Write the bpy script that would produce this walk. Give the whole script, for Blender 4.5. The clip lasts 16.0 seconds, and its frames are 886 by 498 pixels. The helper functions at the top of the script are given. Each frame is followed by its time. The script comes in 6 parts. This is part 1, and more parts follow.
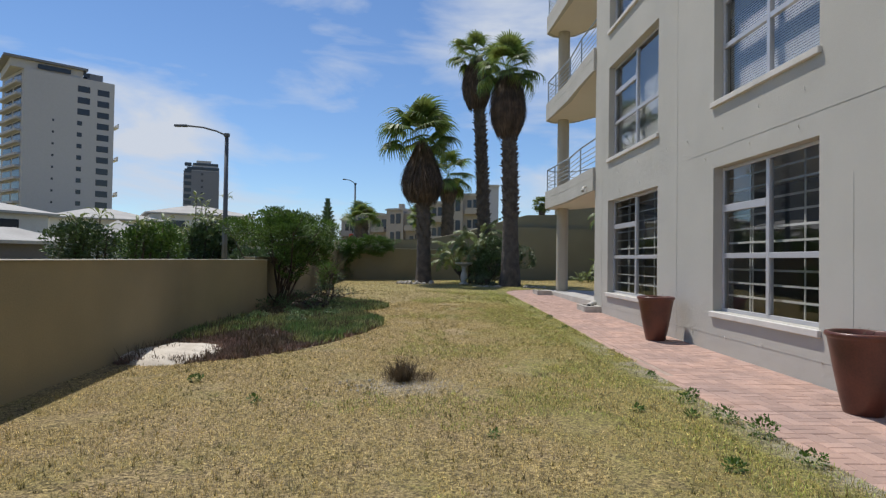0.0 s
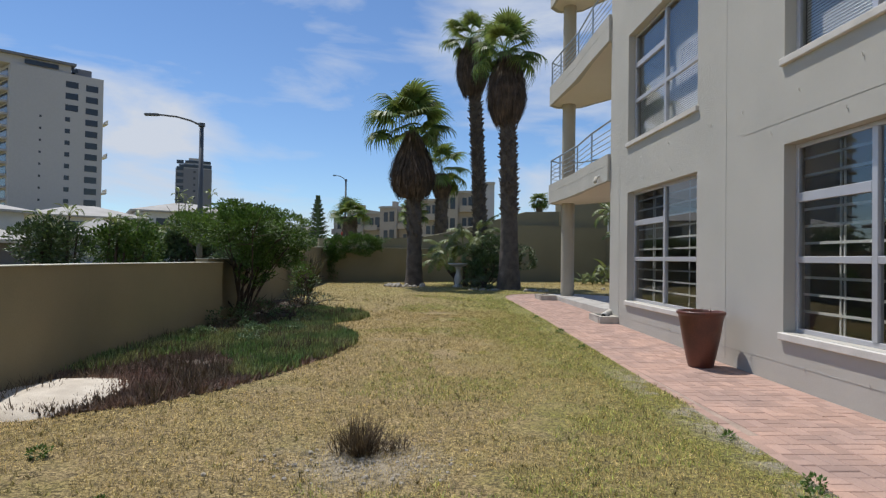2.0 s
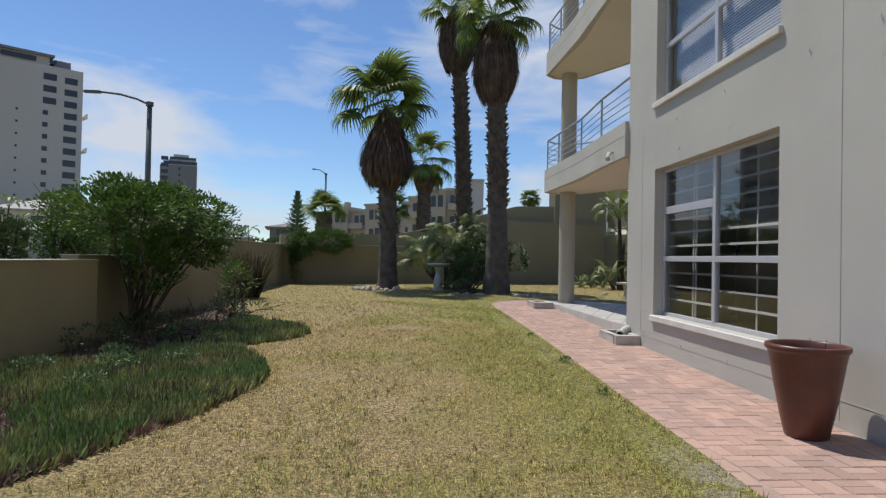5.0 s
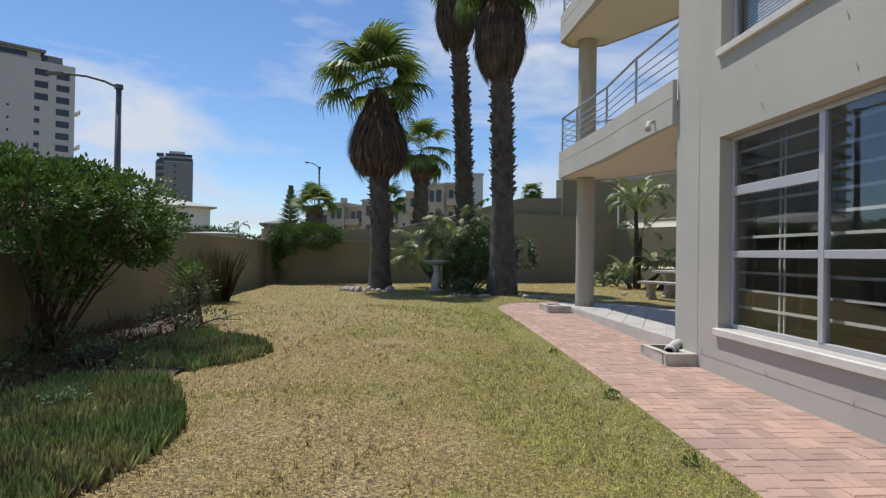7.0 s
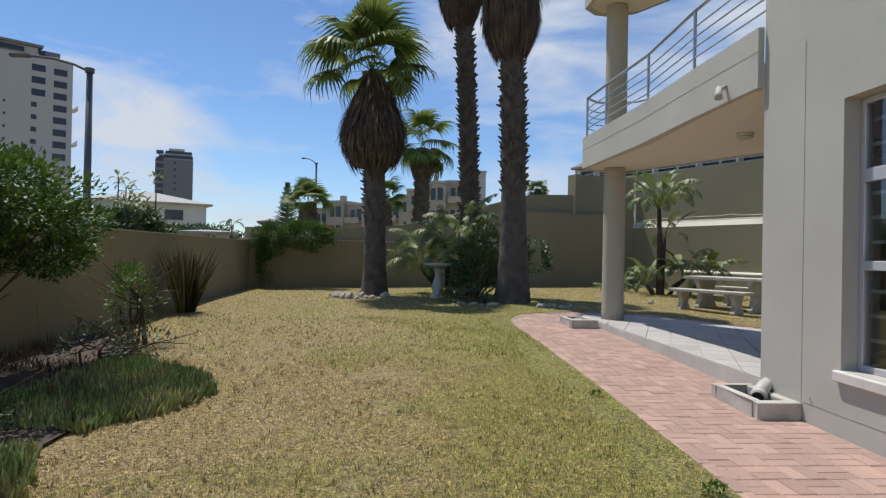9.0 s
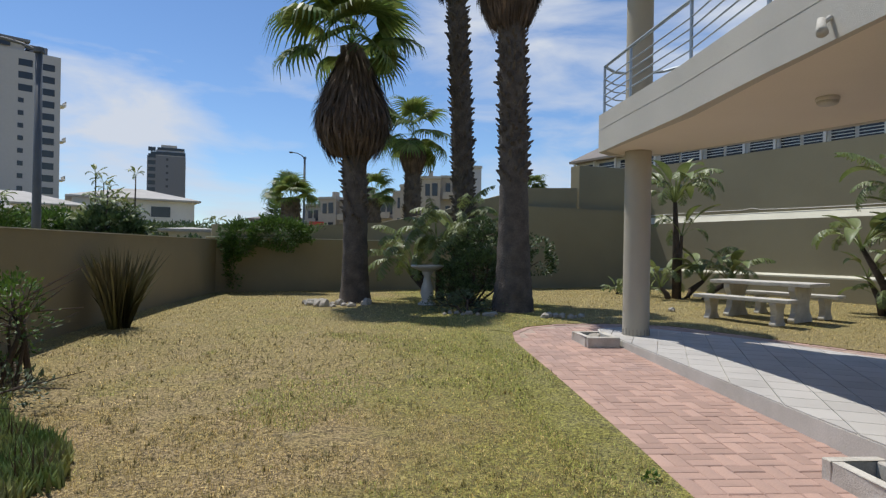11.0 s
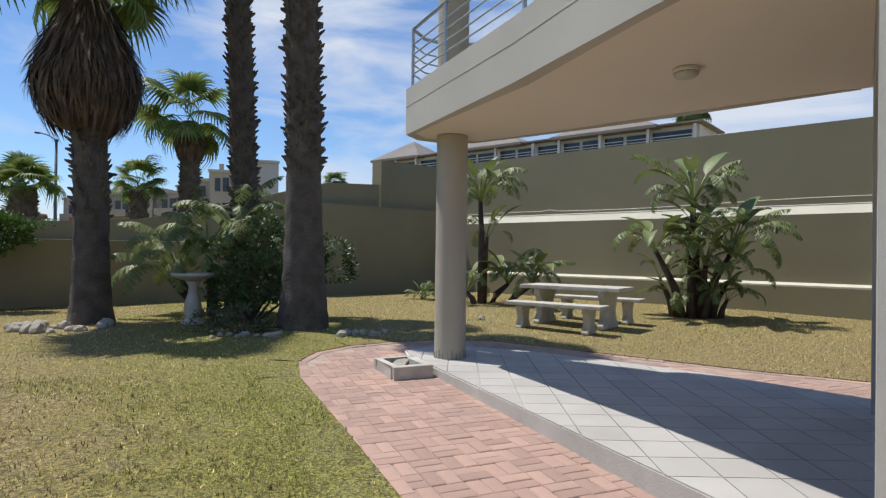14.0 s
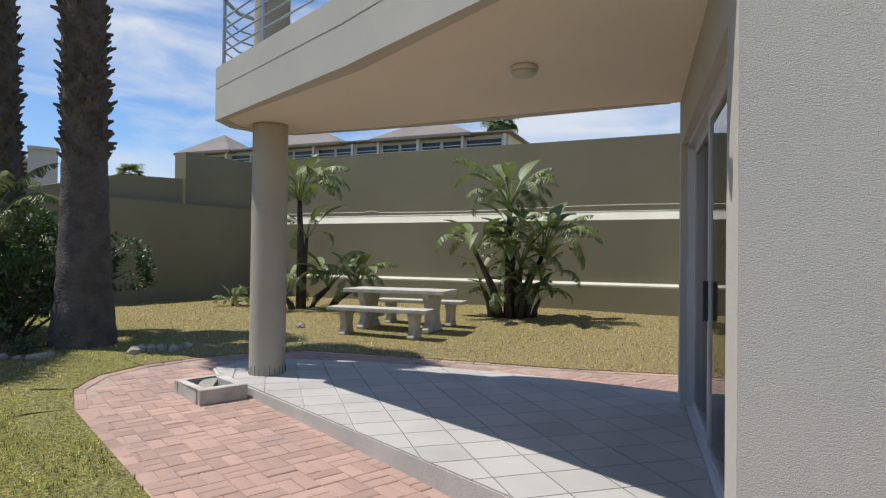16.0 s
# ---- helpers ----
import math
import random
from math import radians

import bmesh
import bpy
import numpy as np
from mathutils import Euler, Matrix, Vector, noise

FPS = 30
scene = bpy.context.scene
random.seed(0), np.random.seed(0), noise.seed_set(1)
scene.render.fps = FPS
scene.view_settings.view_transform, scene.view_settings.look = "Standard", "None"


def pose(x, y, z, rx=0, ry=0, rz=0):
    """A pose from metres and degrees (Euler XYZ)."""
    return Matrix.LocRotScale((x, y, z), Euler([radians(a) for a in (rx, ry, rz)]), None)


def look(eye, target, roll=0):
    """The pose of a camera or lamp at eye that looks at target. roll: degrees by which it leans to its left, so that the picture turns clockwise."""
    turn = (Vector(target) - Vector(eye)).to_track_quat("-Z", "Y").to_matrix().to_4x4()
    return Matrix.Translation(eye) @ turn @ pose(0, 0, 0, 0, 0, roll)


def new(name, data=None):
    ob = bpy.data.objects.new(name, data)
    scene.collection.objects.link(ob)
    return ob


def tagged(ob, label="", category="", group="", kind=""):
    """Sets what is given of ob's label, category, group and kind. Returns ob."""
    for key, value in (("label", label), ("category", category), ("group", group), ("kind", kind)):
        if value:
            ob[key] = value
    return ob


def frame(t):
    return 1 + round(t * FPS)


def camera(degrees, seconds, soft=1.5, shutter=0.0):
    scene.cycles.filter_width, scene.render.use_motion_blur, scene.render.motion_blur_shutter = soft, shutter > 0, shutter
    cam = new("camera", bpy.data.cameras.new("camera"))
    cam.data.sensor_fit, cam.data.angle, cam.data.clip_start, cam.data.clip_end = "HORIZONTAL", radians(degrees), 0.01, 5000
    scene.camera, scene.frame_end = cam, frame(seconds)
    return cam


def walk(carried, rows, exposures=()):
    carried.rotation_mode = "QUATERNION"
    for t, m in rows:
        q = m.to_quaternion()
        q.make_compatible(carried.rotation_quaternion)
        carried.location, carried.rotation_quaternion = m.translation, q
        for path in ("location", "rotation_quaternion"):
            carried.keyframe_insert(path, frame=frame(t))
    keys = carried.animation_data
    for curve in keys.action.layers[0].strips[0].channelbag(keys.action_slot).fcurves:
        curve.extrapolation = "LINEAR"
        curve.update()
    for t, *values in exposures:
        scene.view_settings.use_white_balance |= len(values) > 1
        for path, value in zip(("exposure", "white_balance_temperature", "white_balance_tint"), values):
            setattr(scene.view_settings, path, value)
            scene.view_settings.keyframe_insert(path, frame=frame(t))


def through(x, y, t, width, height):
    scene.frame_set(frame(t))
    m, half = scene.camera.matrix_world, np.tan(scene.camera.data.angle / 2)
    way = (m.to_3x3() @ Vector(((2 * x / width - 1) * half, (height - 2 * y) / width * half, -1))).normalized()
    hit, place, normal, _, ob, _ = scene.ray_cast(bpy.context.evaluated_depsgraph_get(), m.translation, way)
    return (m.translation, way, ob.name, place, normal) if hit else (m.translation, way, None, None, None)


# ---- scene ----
cam = camera(73.0, 16.0, 1.3)
PATH = [
    (0, (-0.942, -3.128, 1.081), (-0.871, -1.129, 1.117), 0.8),
    (0.5, (-0.913, -2.622, 1.096), (-0.838, -0.624, 1.13), 0.8),
    (1, (-0.837, -2.122, 1.118), (-0.756, -0.124, 1.152), 0.8),
    (1.5, (-0.79, -1.581, 1.134), (-0.706, 0.417, 1.168), 0.9),
    (2, (-0.758, -1.027, 1.156), (-0.671, 0.971, 1.187), 0.8),
    (2.5, (-0.654, -0.457, 1.154), (-0.558, 1.541, 1.184), 0.9),
    (3, (-0.61, 0.047, 1.157), (-0.505, 2.044, 1.189), 1.0),
    (3.5, (-0.539, 0.536, 1.171), (-0.427, 2.533, 1.2), 1.0),
    (4, (-0.402, 1.056, 1.164), (-0.283, 3.052, 1.192), 1.0),
    (4.2, (-0.367, 1.221, 1.16), (-0.247, 3.217, 1.191), 1.2),
    (6.5, (-0.116, 3.531, 1.113), (0.011, 5.527, 1.139), 1.0),
    (7, (-0.12, 4.002, 1.141), (0.006, 5.998, 1.16), 0.9),
    (7.5, (-0.137, 4.499, 1.155), (-0.014, 6.495, 1.172), 0.9),
    (8, (-0.094, 4.93, 1.172), (0.029, 6.927, 1.188), 1.0),
    (8.5, (-0.036, 5.387, 1.207), (0.085, 7.383, 1.222), 1.0),
    (9, (-0.032, 5.933, 1.225), (0.09, 7.929, 1.24), 1.1),
    (9.2, (-0.031, 6.129, 1.224), (0.093, 8.125, 1.242), 1.2),
    (11.3, (0.234, 8.1, 1.342), (0.377, 10.095, 1.344), 0.7),
    (11.5, (0.238, 8.261, 1.355), (0.408, 10.254, 1.357), 0.6),
    (12, (0.348, 8.635, 1.356), (0.609, 10.618, 1.36), 0.6),
    (12.5, (0.479, 8.969, 1.368), (0.859, 10.933, 1.375), 0.6),
    (13, (0.603, 9.246, 1.372), (1.081, 11.188, 1.379), 0.7),
    (13.5, (0.681, 9.543, 1.39), (1.302, 11.444, 1.396), 0.6),
    (14, (0.765, 9.771, 1.387), (1.536, 11.616, 1.399), 0.7),
    (14.5, (0.875, 9.989, 1.38), (1.781, 11.772, 1.394), 0.7),
    (15, (0.905, 10.12, 1.396), (1.96, 11.819, 1.417), 0.7),
    (15.5, (0.941, 10.211, 1.408), (2.14, 11.813, 1.431), 0.7),
    (16, (0.934, 10.266, 1.406), (2.22, 11.798, 1.43), 0.7),
]
walk(cam, [(t, look(eye, target, roll)) for t, eye, target, roll in PATH], exposures=[(0.0, -0.10), (4.0, -0.10), (7.0, -0.01), (9.0, -0.04), (12.0, -0.06), (14.0, 0.08), (16.0, 0.08)])

# ---- light ----
SUN_TO = Vector((-0.29, 0.36, 1.0)).normalized()
SUN_EL = math.asin(SUN_TO.z)
SUN_ROT = math.atan2(SUN_TO.x, SUN_TO.y)
sun_data = bpy.data.lights.new("sun", "SUN")
sun_data.energy, sun_data.angle, sun_data.color = 4.5, radians(0.53), (1.0, 0.965, 0.92)
sun_ob = new("sun", sun_data)
sun_ob.matrix_world = look(SUN_TO * 60, (0, 0, 0))

world = bpy.data.worlds.new("world")
scene.world = world
world.use_nodes = True
wn, wl = world.node_tree.nodes, world.node_tree.links
wn.clear()
w_out, w_bg, w_sky = wn.new("ShaderNodeOutputWorld"), wn.new("ShaderNodeBackground"), wn.new("ShaderNodeTexSky")
w_sky.sky_type, w_sky.sun_disc = "NISHITA", False
w_sky.sun_elevation, w_sky.sun_rotation = SUN_EL, SUN_ROT
w_sky.air_density, w_sky.dust_density, w_sky.ozone_density = 1.0, 0.0, 2.6
w_bg.inputs["Strength"].default_value = 0.115
w_co, w_map, w_noise, w_ramp, w_mix = (wn.new("ShaderNodeTexCoord"), wn.new("ShaderNodeMapping"), wn.new("ShaderNodeTexNoise"),
                                       wn.new("ShaderNodeValToRGB"), wn.new("ShaderNodeMix"))
w_map.inputs["Scale"].default_value = (1.5, 1.5, 5.0)
w_map.inputs["Location"].default_value = (0.35, 0.1, 0.4)
w_noise.inputs["Scale"].default_value, w_noise.inputs["Detail"].default_value, w_noise.inputs["Roughness"].default_value = 2.2, 9.0, 0.55
w_noise.inputs["Distortion"].default_value = 0.4
w_ramp.color_ramp.elements[0].position, w_ramp.color_ramp.elements[1].position = 0.53, 0.77
w_mix.data_type = "RGBA"
w_mix.inputs[7].default_value = (5.6, 6.1, 7.0, 1)
wl.new(w_co.outputs["Generated"], w_map.inputs["Vector"])
wl.new(w_map.outputs["Vector"], w_noise.inputs["Vector"])
w_tint = wn.new("ShaderNodeMix")
w_tint.data_type, w_tint.blend_type = "RGBA", "MULTIPLY"
w_tint.inputs[0].default_value, w_tint.inputs[7].default_value = 1.0, (0.80, 0.93, 1.10, 1)
total = w_noise.outputs["Fac"]
for (dx, dy, dz), lo, hi, amount in (((0.25, 0.92, 0.30), 0.955, 1.0, 0.14), ((0.62, 0.72, 0.30), 0.93, 1.0, 0.16), ((-0.42, 0.89, 0.17), 0.984, 1.0, 0.15), ((-0.6, -0.5, 0.4), 0.8, 1.0, 0.1)):
    w_dot, w_rng, w_add = wn.new("ShaderNodeVectorMath"), wn.new("ShaderNodeMapRange"), wn.new("ShaderNodeMath")
    w_dot.operation = "DOT_PRODUCT"
    w_dot.inputs[1].default_value = Vector((dx, dy, dz)).normalized()
    w_rng.inputs["From Min"].default_value, w_rng.inputs["From Max"].default_value = lo, hi
    w_rng.inputs["To Max"].default_value = amount
    w_rng.interpolation_type = "SMOOTHSTEP"
    wl.new(w_co.outputs["Generated"], w_dot.inputs[0])
    wl.new(w_dot.outputs["Value"], w_rng.inputs["Value"])
    wl.new(total, w_add.inputs[0])
    wl.new(w_rng.outputs["Result"], w_add.inputs[1])
    total = w_add.outputs[0]
wl.new(total, w_ramp.inputs["Fac"])
wl.new(w_ramp.outputs["Color"], w_mix.inputs[0])
wl.new(w_sky.outputs["Color"], w_tint.inputs[6])
wl.new(w_tint.outputs[2], w_mix.inputs[6])
wl.new(w_mix.outputs[2], w_bg.inputs["Color"])
wl.new(w_bg.outputs["Background"], w_out.inputs["Surface"])


# ---- materials ----
def mat(name, base, rough=0.8, other=None, scale=3.0, fine=60.0, vary=0.25, bump=0.3, depth=0.01, metal=0.0, by="", sheen=0.0):
    """A surface with wide and fine variation. base and other are mixed by wide noise; by: OBJECT or ISLAND adds a shade per piece."""
    m = bpy.data.materials.new(name)
    m.use_nodes = True
    n, l = m.node_tree.nodes, m.node_tree.links
    b = n["Principled BSDF"]
    b.inputs["Roughness"].default_value, b.inputs["Metallic"].default_value = rough, metal
    co = n.new("ShaderNodeTexCoord")
    wide, small, mix = n.new("ShaderNodeTexNoise"), n.new("ShaderNodeTexNoise"), n.new("ShaderNodeMix")
    wide.inputs["Scale"].default_value, wide.inputs["Detail"].default_value = scale, 5.0
    small.inputs["Scale"].default_value, small.inputs["Detail"].default_value = fine, 3.0
    src = co.outputs["Object"]
    if by == "WORLD":
        geo = n.new("ShaderNodeNewGeometry")
        src = geo.outputs["Position"]
    l.new(src, wide.inputs["Vector"])
    l.new(src, small.inputs["Vector"])
    mix.data_type = "RGBA"
    other = other or tuple(c * (1 - vary) for c in base)
    mix.inputs[6].default_value, mix.inputs[7].default_value = (*base, 1), (*other, 1)
    ramp = n.new("ShaderNodeValToRGB")
    ramp.color_ramp.elements[0].position, ramp.color_ramp.elements[1].position = 0.35, 0.68
    l.new(wide.outputs["Fac"], ramp.inputs["Fac"])
    l.new(ramp.outputs["Color"], mix.inputs[0])
    hsv = n.new("ShaderNodeHueSaturation")
    l.new(mix.outputs[2], hsv.inputs["Color"])
    val = n.new("ShaderNodeMapRange")
    val.inputs["From Min"].default_value, val.inputs["From Max"].default_value = 0.3, 0.7
    val.inputs["To Min"].default_value, val.inputs["To Max"].default_value = 1 - vary * 0.5, 1 + vary * 0.5
    l.new(small.outputs["Fac"], val.inputs["Value"])
    last = val.outputs["Result"]
    if by in ("OBJECT", "ISLAND"):
        if by == "OBJECT":
            rnd = n.new("ShaderNodeObjectInfo").outputs["Random"]
        else:
            rnd = n.new("ShaderNodeNewGeometry").outputs["Random Per Island"]
        r2, mul = n.new("ShaderNodeMapRange"), n.new("ShaderNodeMath")
        r2.inputs["To Min"].default_value, r2.inputs["To Max"].default_value = 1 - vary, 1 + vary
        l.new(rnd, r2.inputs["Value"])
        mul.operation = "MULTIPLY"
        l.new(last, mul.inputs[0])
        l.new(r2.outputs["Result"], mul.inputs[1])
        last = mul.outputs["Value"]
    l.new(last, hsv.inputs["Value"])
    l.new(hsv.outputs["Color"], b.inputs["Base Color"])
    if bump:
        bp = n.new("ShaderNodeBump")
        bp.inputs["Strength"].default_value, bp.inputs["Distance"].default_value = bump, depth
        l.new(small.outputs["Fac"], bp.inputs["Height"])
        l.new(bp.outputs["Normal"], b.inputs["Normal"])
    return m


def leaf_mat(name, base, other, rough=0.5, vary=0.35, through=0.25, scale=1.5):
    m = mat(name, base, rough, other, scale=scale, fine=25, vary=vary, bump=0, by="ISLAND")
    n, l = m.node_tree.nodes, m.node_tree.links
    b = n["Principled BSDF"]
    tr, mx = n.new("ShaderNodeBsdfTranslucent"), n.new("ShaderNodeMixShader")
    col = b.inputs["Base Color"].links[0].from_socket
    l.new(col, tr.inputs["Color"])
    mx.inputs[0].default_value = through
    l.new(b.outputs[0], mx.inputs[1])
    l.new(tr.outputs[0], mx.inputs[2])
    l.new(mx.outputs[0], n["Material Output"].inputs["Surface"])
    return m


def glass_mat(name, tint, gloss=0.06):
    m = bpy.data.materials.new(name)
    m.use_nodes = True
    n, l = m.node_tree.nodes, m.node_tree.links
    n.clear()
    out, tr, gl, mx, fr = (n.new("ShaderNodeOutputMaterial"), n.new("ShaderNodeBsdfTransparent"), n.new("ShaderNodeBsdfGlossy"),
                           n.new("ShaderNodeMixShader"), n.new("ShaderNodeFresnel"))
    tr.inputs["Color"].default_value = (*tint, 1)
    gl.inputs["Roughness"].default_value = 0.01
    fr.inputs["IOR"].default_value = 2.2
    l.new(fr.outputs[0], mx.inputs[0])
    l.new(tr.outputs[0], mx.inputs[1])
    l.new(gl.outputs[0], mx.inputs[2])
    l.new(mx.outputs[0], out.inputs["Surface"])
    return m


M_FACADE = mat("painted_render", (0.50, 0.475, 0.415), 0.9, (0.455, 0.435, 0.38), 0.9, 240, 0.10, 0.6, 0.006, by="WORLD")
M_COLUMN = mat("column_paint", (0.43, 0.39, 0.305), 0.9, (0.40, 0.36, 0.28), 0.9, 200, 0.08, 0.5, 0.006, by="WORLD")
M_SOFFIT = mat("soffit_paint", (0.74, 0.67, 0.57), 0.9, (0.70, 0.63, 0.53), 0.6, 60, 0.05, 0.1, 0.004, by="WORLD")
M_WALL = mat("boundary_wall_paint", (0.305, 0.252, 0.15), 0.92, (0.25, 0.212, 0.128), 0.8, 70, 0.10, 0.4, 0.006, by="WORLD")
M_HIGHWALL = mat("high_wall_paint", (0.29, 0.26, 0.168), 0.92, (0.25, 0.222, 0.145), 0.5, 50, 0.10, 0.3, 0.006, by="WORLD")
# wall tops and ledges: sunlight put into a base paler than the walls
M_SUNLIT_TOP = mat("sunlit_top_tone", (0.62, 0.60, 0.48), 0.9, (0.55, 0.53, 0.42), 1.5, 40, 0.10, 0.3, 0.005, by="WORLD")
M_BRICK = mat("clay_paver", (0.44, 0.285, 0.22), 0.92, (0.34, 0.235, 0.195), 1.6, 60, 0.15, 0.6, 0.004, by="OBJECT")
M_BRICKS = mat("clay_pavers", (0.44, 0.285, 0.22), 0.92, (0.34, 0.235, 0.195), 1.6, 60, 0.15, 0.6, 0.004, by="ISLAND")
M_SANDBED = mat("sand_joint", (0.42, 0.32, 0.255), 0.95, None, 6, 80, 0.3, 0.4, by="WORLD")
M_TILE = mat("white_tile", (0.46, 0.44, 0.405), 0.55, (0.405, 0.385, 0.355), 2.0, 120, 0.06, 0.1, 0.002, by="OBJECT")
M_TILE.node_tree.nodes["Principled BSDF"].inputs["Specular IOR Level"].default_value = 0.12
M_TILE.node_tree.nodes["Principled BSDF"].inputs["Roughness"].default_value = 0.8
M_GROUT = mat("grout", (0.22, 0.21, 0.20), 0.9, None, 5, 60, 0.2, 0.2, by="WORLD")
M_SLAB = mat("slab_concrete", (0.56, 0.53, 0.47), 0.9, (0.45, 0.43, 0.375), 2.5, 70, 0.12, 0.3, 0.006, by="WORLD")
M_CONC = mat("pale_concrete", (0.56, 0.53, 0.46), 0.9, (0.42, 0.39, 0.33), 5, 70, 0.2, 0.6, 0.006)
M_ALU = mat("anodised_frame", (0.58, 0.57, 0.58), 0.4, None, 3, 50, 0.06, 0, metal=0.35)
M_SILL = mat("sill_paint", (0.66, 0.62, 0.56), 0.8, (0.58, 0.55, 0.49), 4, 80, 0.1, 0.2)
M_BAR = mat("burglar_bar", (0.78, 0.78, 0.76), 0.5, None, 3, 50, 0.05, 0)
M_BLIND = mat("blind_slat", (0.80, 0.81, 0.82), 0.6, None, 3, 50, 0.05, 0)
# near-black base: the shade of the unlit rooms put into the colour
M_DARK = mat("room_shade_tone", (0.11, 0.11, 0.115), 0.9, None, 1, 20, 0.2, 0)
M_RAIL = mat("painted_rail", (0.36, 0.42, 0.48), 0.45, None, 5, 60, 0.1, 0, metal=0.3)
M_POT = mat("glazed_pot", (0.135, 0.042, 0.024), 0.36, (0.085, 0.028, 0.018), 4, 60, 0.25, 0.25, 0.003)
M_SOIL = mat("soil", (0.085, 0.06, 0.043), 0.95, None, 8, 90, 0.3, 0.6)
M_BLACK = mat("black_plastic", (0.02, 0.02, 0.02), 0.5, None, 3, 50, 0.1, 0)
M_PVC = mat("grey_pipe", (0.52, 0.50, 0.45), 0.6, None, 6, 60, 0.15, 0.1)
M_STEEL = mat("galvanised_steel", (0.11, 0.12, 0.13), 0.6, None, 4, 60, 0.15, 0, metal=0.2)
M_PALM = leaf_mat("palm_leaf", (0.085, 0.175, 0.035), (0.16, 0.20, 0.05), 0.5, 0.35, 0.42)
M_THATCH = mat("dead_fronds", (0.125, 0.088, 0.062), 0.95, (0.06, 0.044, 0.034), 3, 40, 0.35, 0.5, 0.02, by="ISLAND")
M_BARK = mat("palm_bark", (0.135, 0.112, 0.092), 0.95, (0.07, 0.058, 0.05), 4, 30, 0.3, 0.9, 0.03)
M_BUSH = leaf_mat("bush_leaf", (0.105, 0.185, 0.03), (0.06, 0.115, 0.022), 0.55, 0.4, 0.25)
M_BUSHD = leaf_mat("dark_bush_leaf", (0.10, 0.155, 0.05), (0.05, 0.08, 0.03), 0.45, 0.4, 0.2)
M_STREL = leaf_mat("banana_leaf", (0.12, 0.165, 0.045), (0.23, 0.265, 0.10), 0.5, 0.35, 0.25)
M_STEM = mat("brown_stem", (0.10, 0.07, 0.05), 0.9, (0.05, 0.036, 0.026), 6, 40, 0.3, 0.5)
M_GREENSTEM = mat("leaf_stalk", (0.14, 0.17, 0.06), 0.6, None, 6, 40, 0.2, 0)
M_FINGER = leaf_mat("succulent_leaf", (0.15, 0.25, 0.07), (0.38, 0.36, 0.15), 0.5, 0.5, 0.1)
M_FINGERR = leaf_mat("red_succulent_leaf", (0.27, 0.17, 0.125), (0.16, 0.12, 0.08), 0.6, 0.4, 0.1)
M_PALEBIT = leaf_mat("dry_leaf", (0.42, 0.34, 0.27), (0.28, 0.21, 0.15), 0.9, 0.4, 0.1)
M_GREYLEAF = leaf_mat("grey_leaf", (0.12, 0.155, 0.085), (0.08, 0.11, 0.055), 0.6, 0.35, 0.1)
M_KALE = leaf_mat("pale_leaf", (0.16, 0.23, 0.10), (0.10, 0.16, 0.06), 0.6, 0.35, 0.1)
M_FLAX = leaf_mat("flax_leaf", (0.10, 0.085, 0.04), (0.16, 0.15, 0.05), 0.5, 0.35, 0.15)
M_DRY = leaf_mat("dry_twig", (0.13, 0.095, 0.06), (0.17, 0.13, 0.08), 0.9, 0.35, 0.1)
M_GRASS = leaf_mat("grass_blade", (0.70, 0.54, 0.225), (0.33, 0.245, 0.075), 0.7, 0.8, 0.2, 13.0)
M_GRASSG = leaf_mat("green_grass_blade", (0.18, 0.25, 0.035), (0.52, 0.50, 0.13), 0.6, 0.8, 0.2, 12.0)
M_TUFT = leaf_mat("coarse_tuft", (0.24, 0.21, 0.05), (0.12, 0.095, 0.035), 0.7, 0.6, 0.15, 9.0)
M_CRACK = mat("hairline_crack", (0.46, 0.437, 0.385), 0.9, None, 3, 60, 0.2, 0)
M_ROCK = mat("pale_rock", (0.43, 0.39, 0.32), 0.9, (0.36, 0.33, 0.28), 6, 50, 0.2, 0.7, 0.02, by="WORLD")
M_SAND = mat("white_sand", (0.62, 0.56, 0.47), 0.95, (0.48, 0.42, 0.34), 5, 120, 0.2, 0.5, by="WORLD")
M_TOWER = mat("tower_paint", (0.42, 0.42, 0.44), 0.9, None, 0.05, 2, 0.06, 0, by="WORLD")
M_TOWER2 = mat("grey_tower", (0.17, 0.18, 0.21), 0.8, None, 0.05, 2, 0.06, 0, by="WORLD")
M_PANE = mat("dark_pane", (0.035, 0.04, 0.05), 0.15, None, 0.3, 3, 0.2, 0)
M_WHITE = mat("white_render", (0.66, 0.65, 0.62), 0.85, (0.58, 0.57, 0.54), 0.4, 5, 0.06, 0, by="WORLD")
M_APT = mat("apartment_render", (0.42, 0.37, 0.31), 0.9, (0.36, 0.32, 0.27), 0.1, 3, 0.1, 0, by="WORLD")
M_ROOF = mat("pale_roof", (0.44, 0.42, 0.38), 0.85, (0.36, 0.34, 0.30), 0.5, 6, 0.12, 0.2, by="WORLD")
M_ROOFT = mat("weathered_sheet_roof", (0.24, 0.21, 0.185), 0.9, (0.19, 0.17, 0.15), 0.5, 6, 0.1, 0.1, by="WORLD")
M_ROOFD = mat("grey_roof", (0.20, 0.18, 0.165), 0.85, None, 0.5, 6, 0.12, 0.2, by="WORLD")
M_ASPHALT = mat("asphalt", (0.055, 0.055, 0.056), 0.95, None, 0.5, 30, 0.15, 0.3, by="WORLD")
M_RED = mat("red_board", (0.45, 0.05, 0.04), 0.6, None, 3, 30, 0.1, 0)
M_GLASS = glass_mat("window_glass", (0.93, 0.95, 0.96))

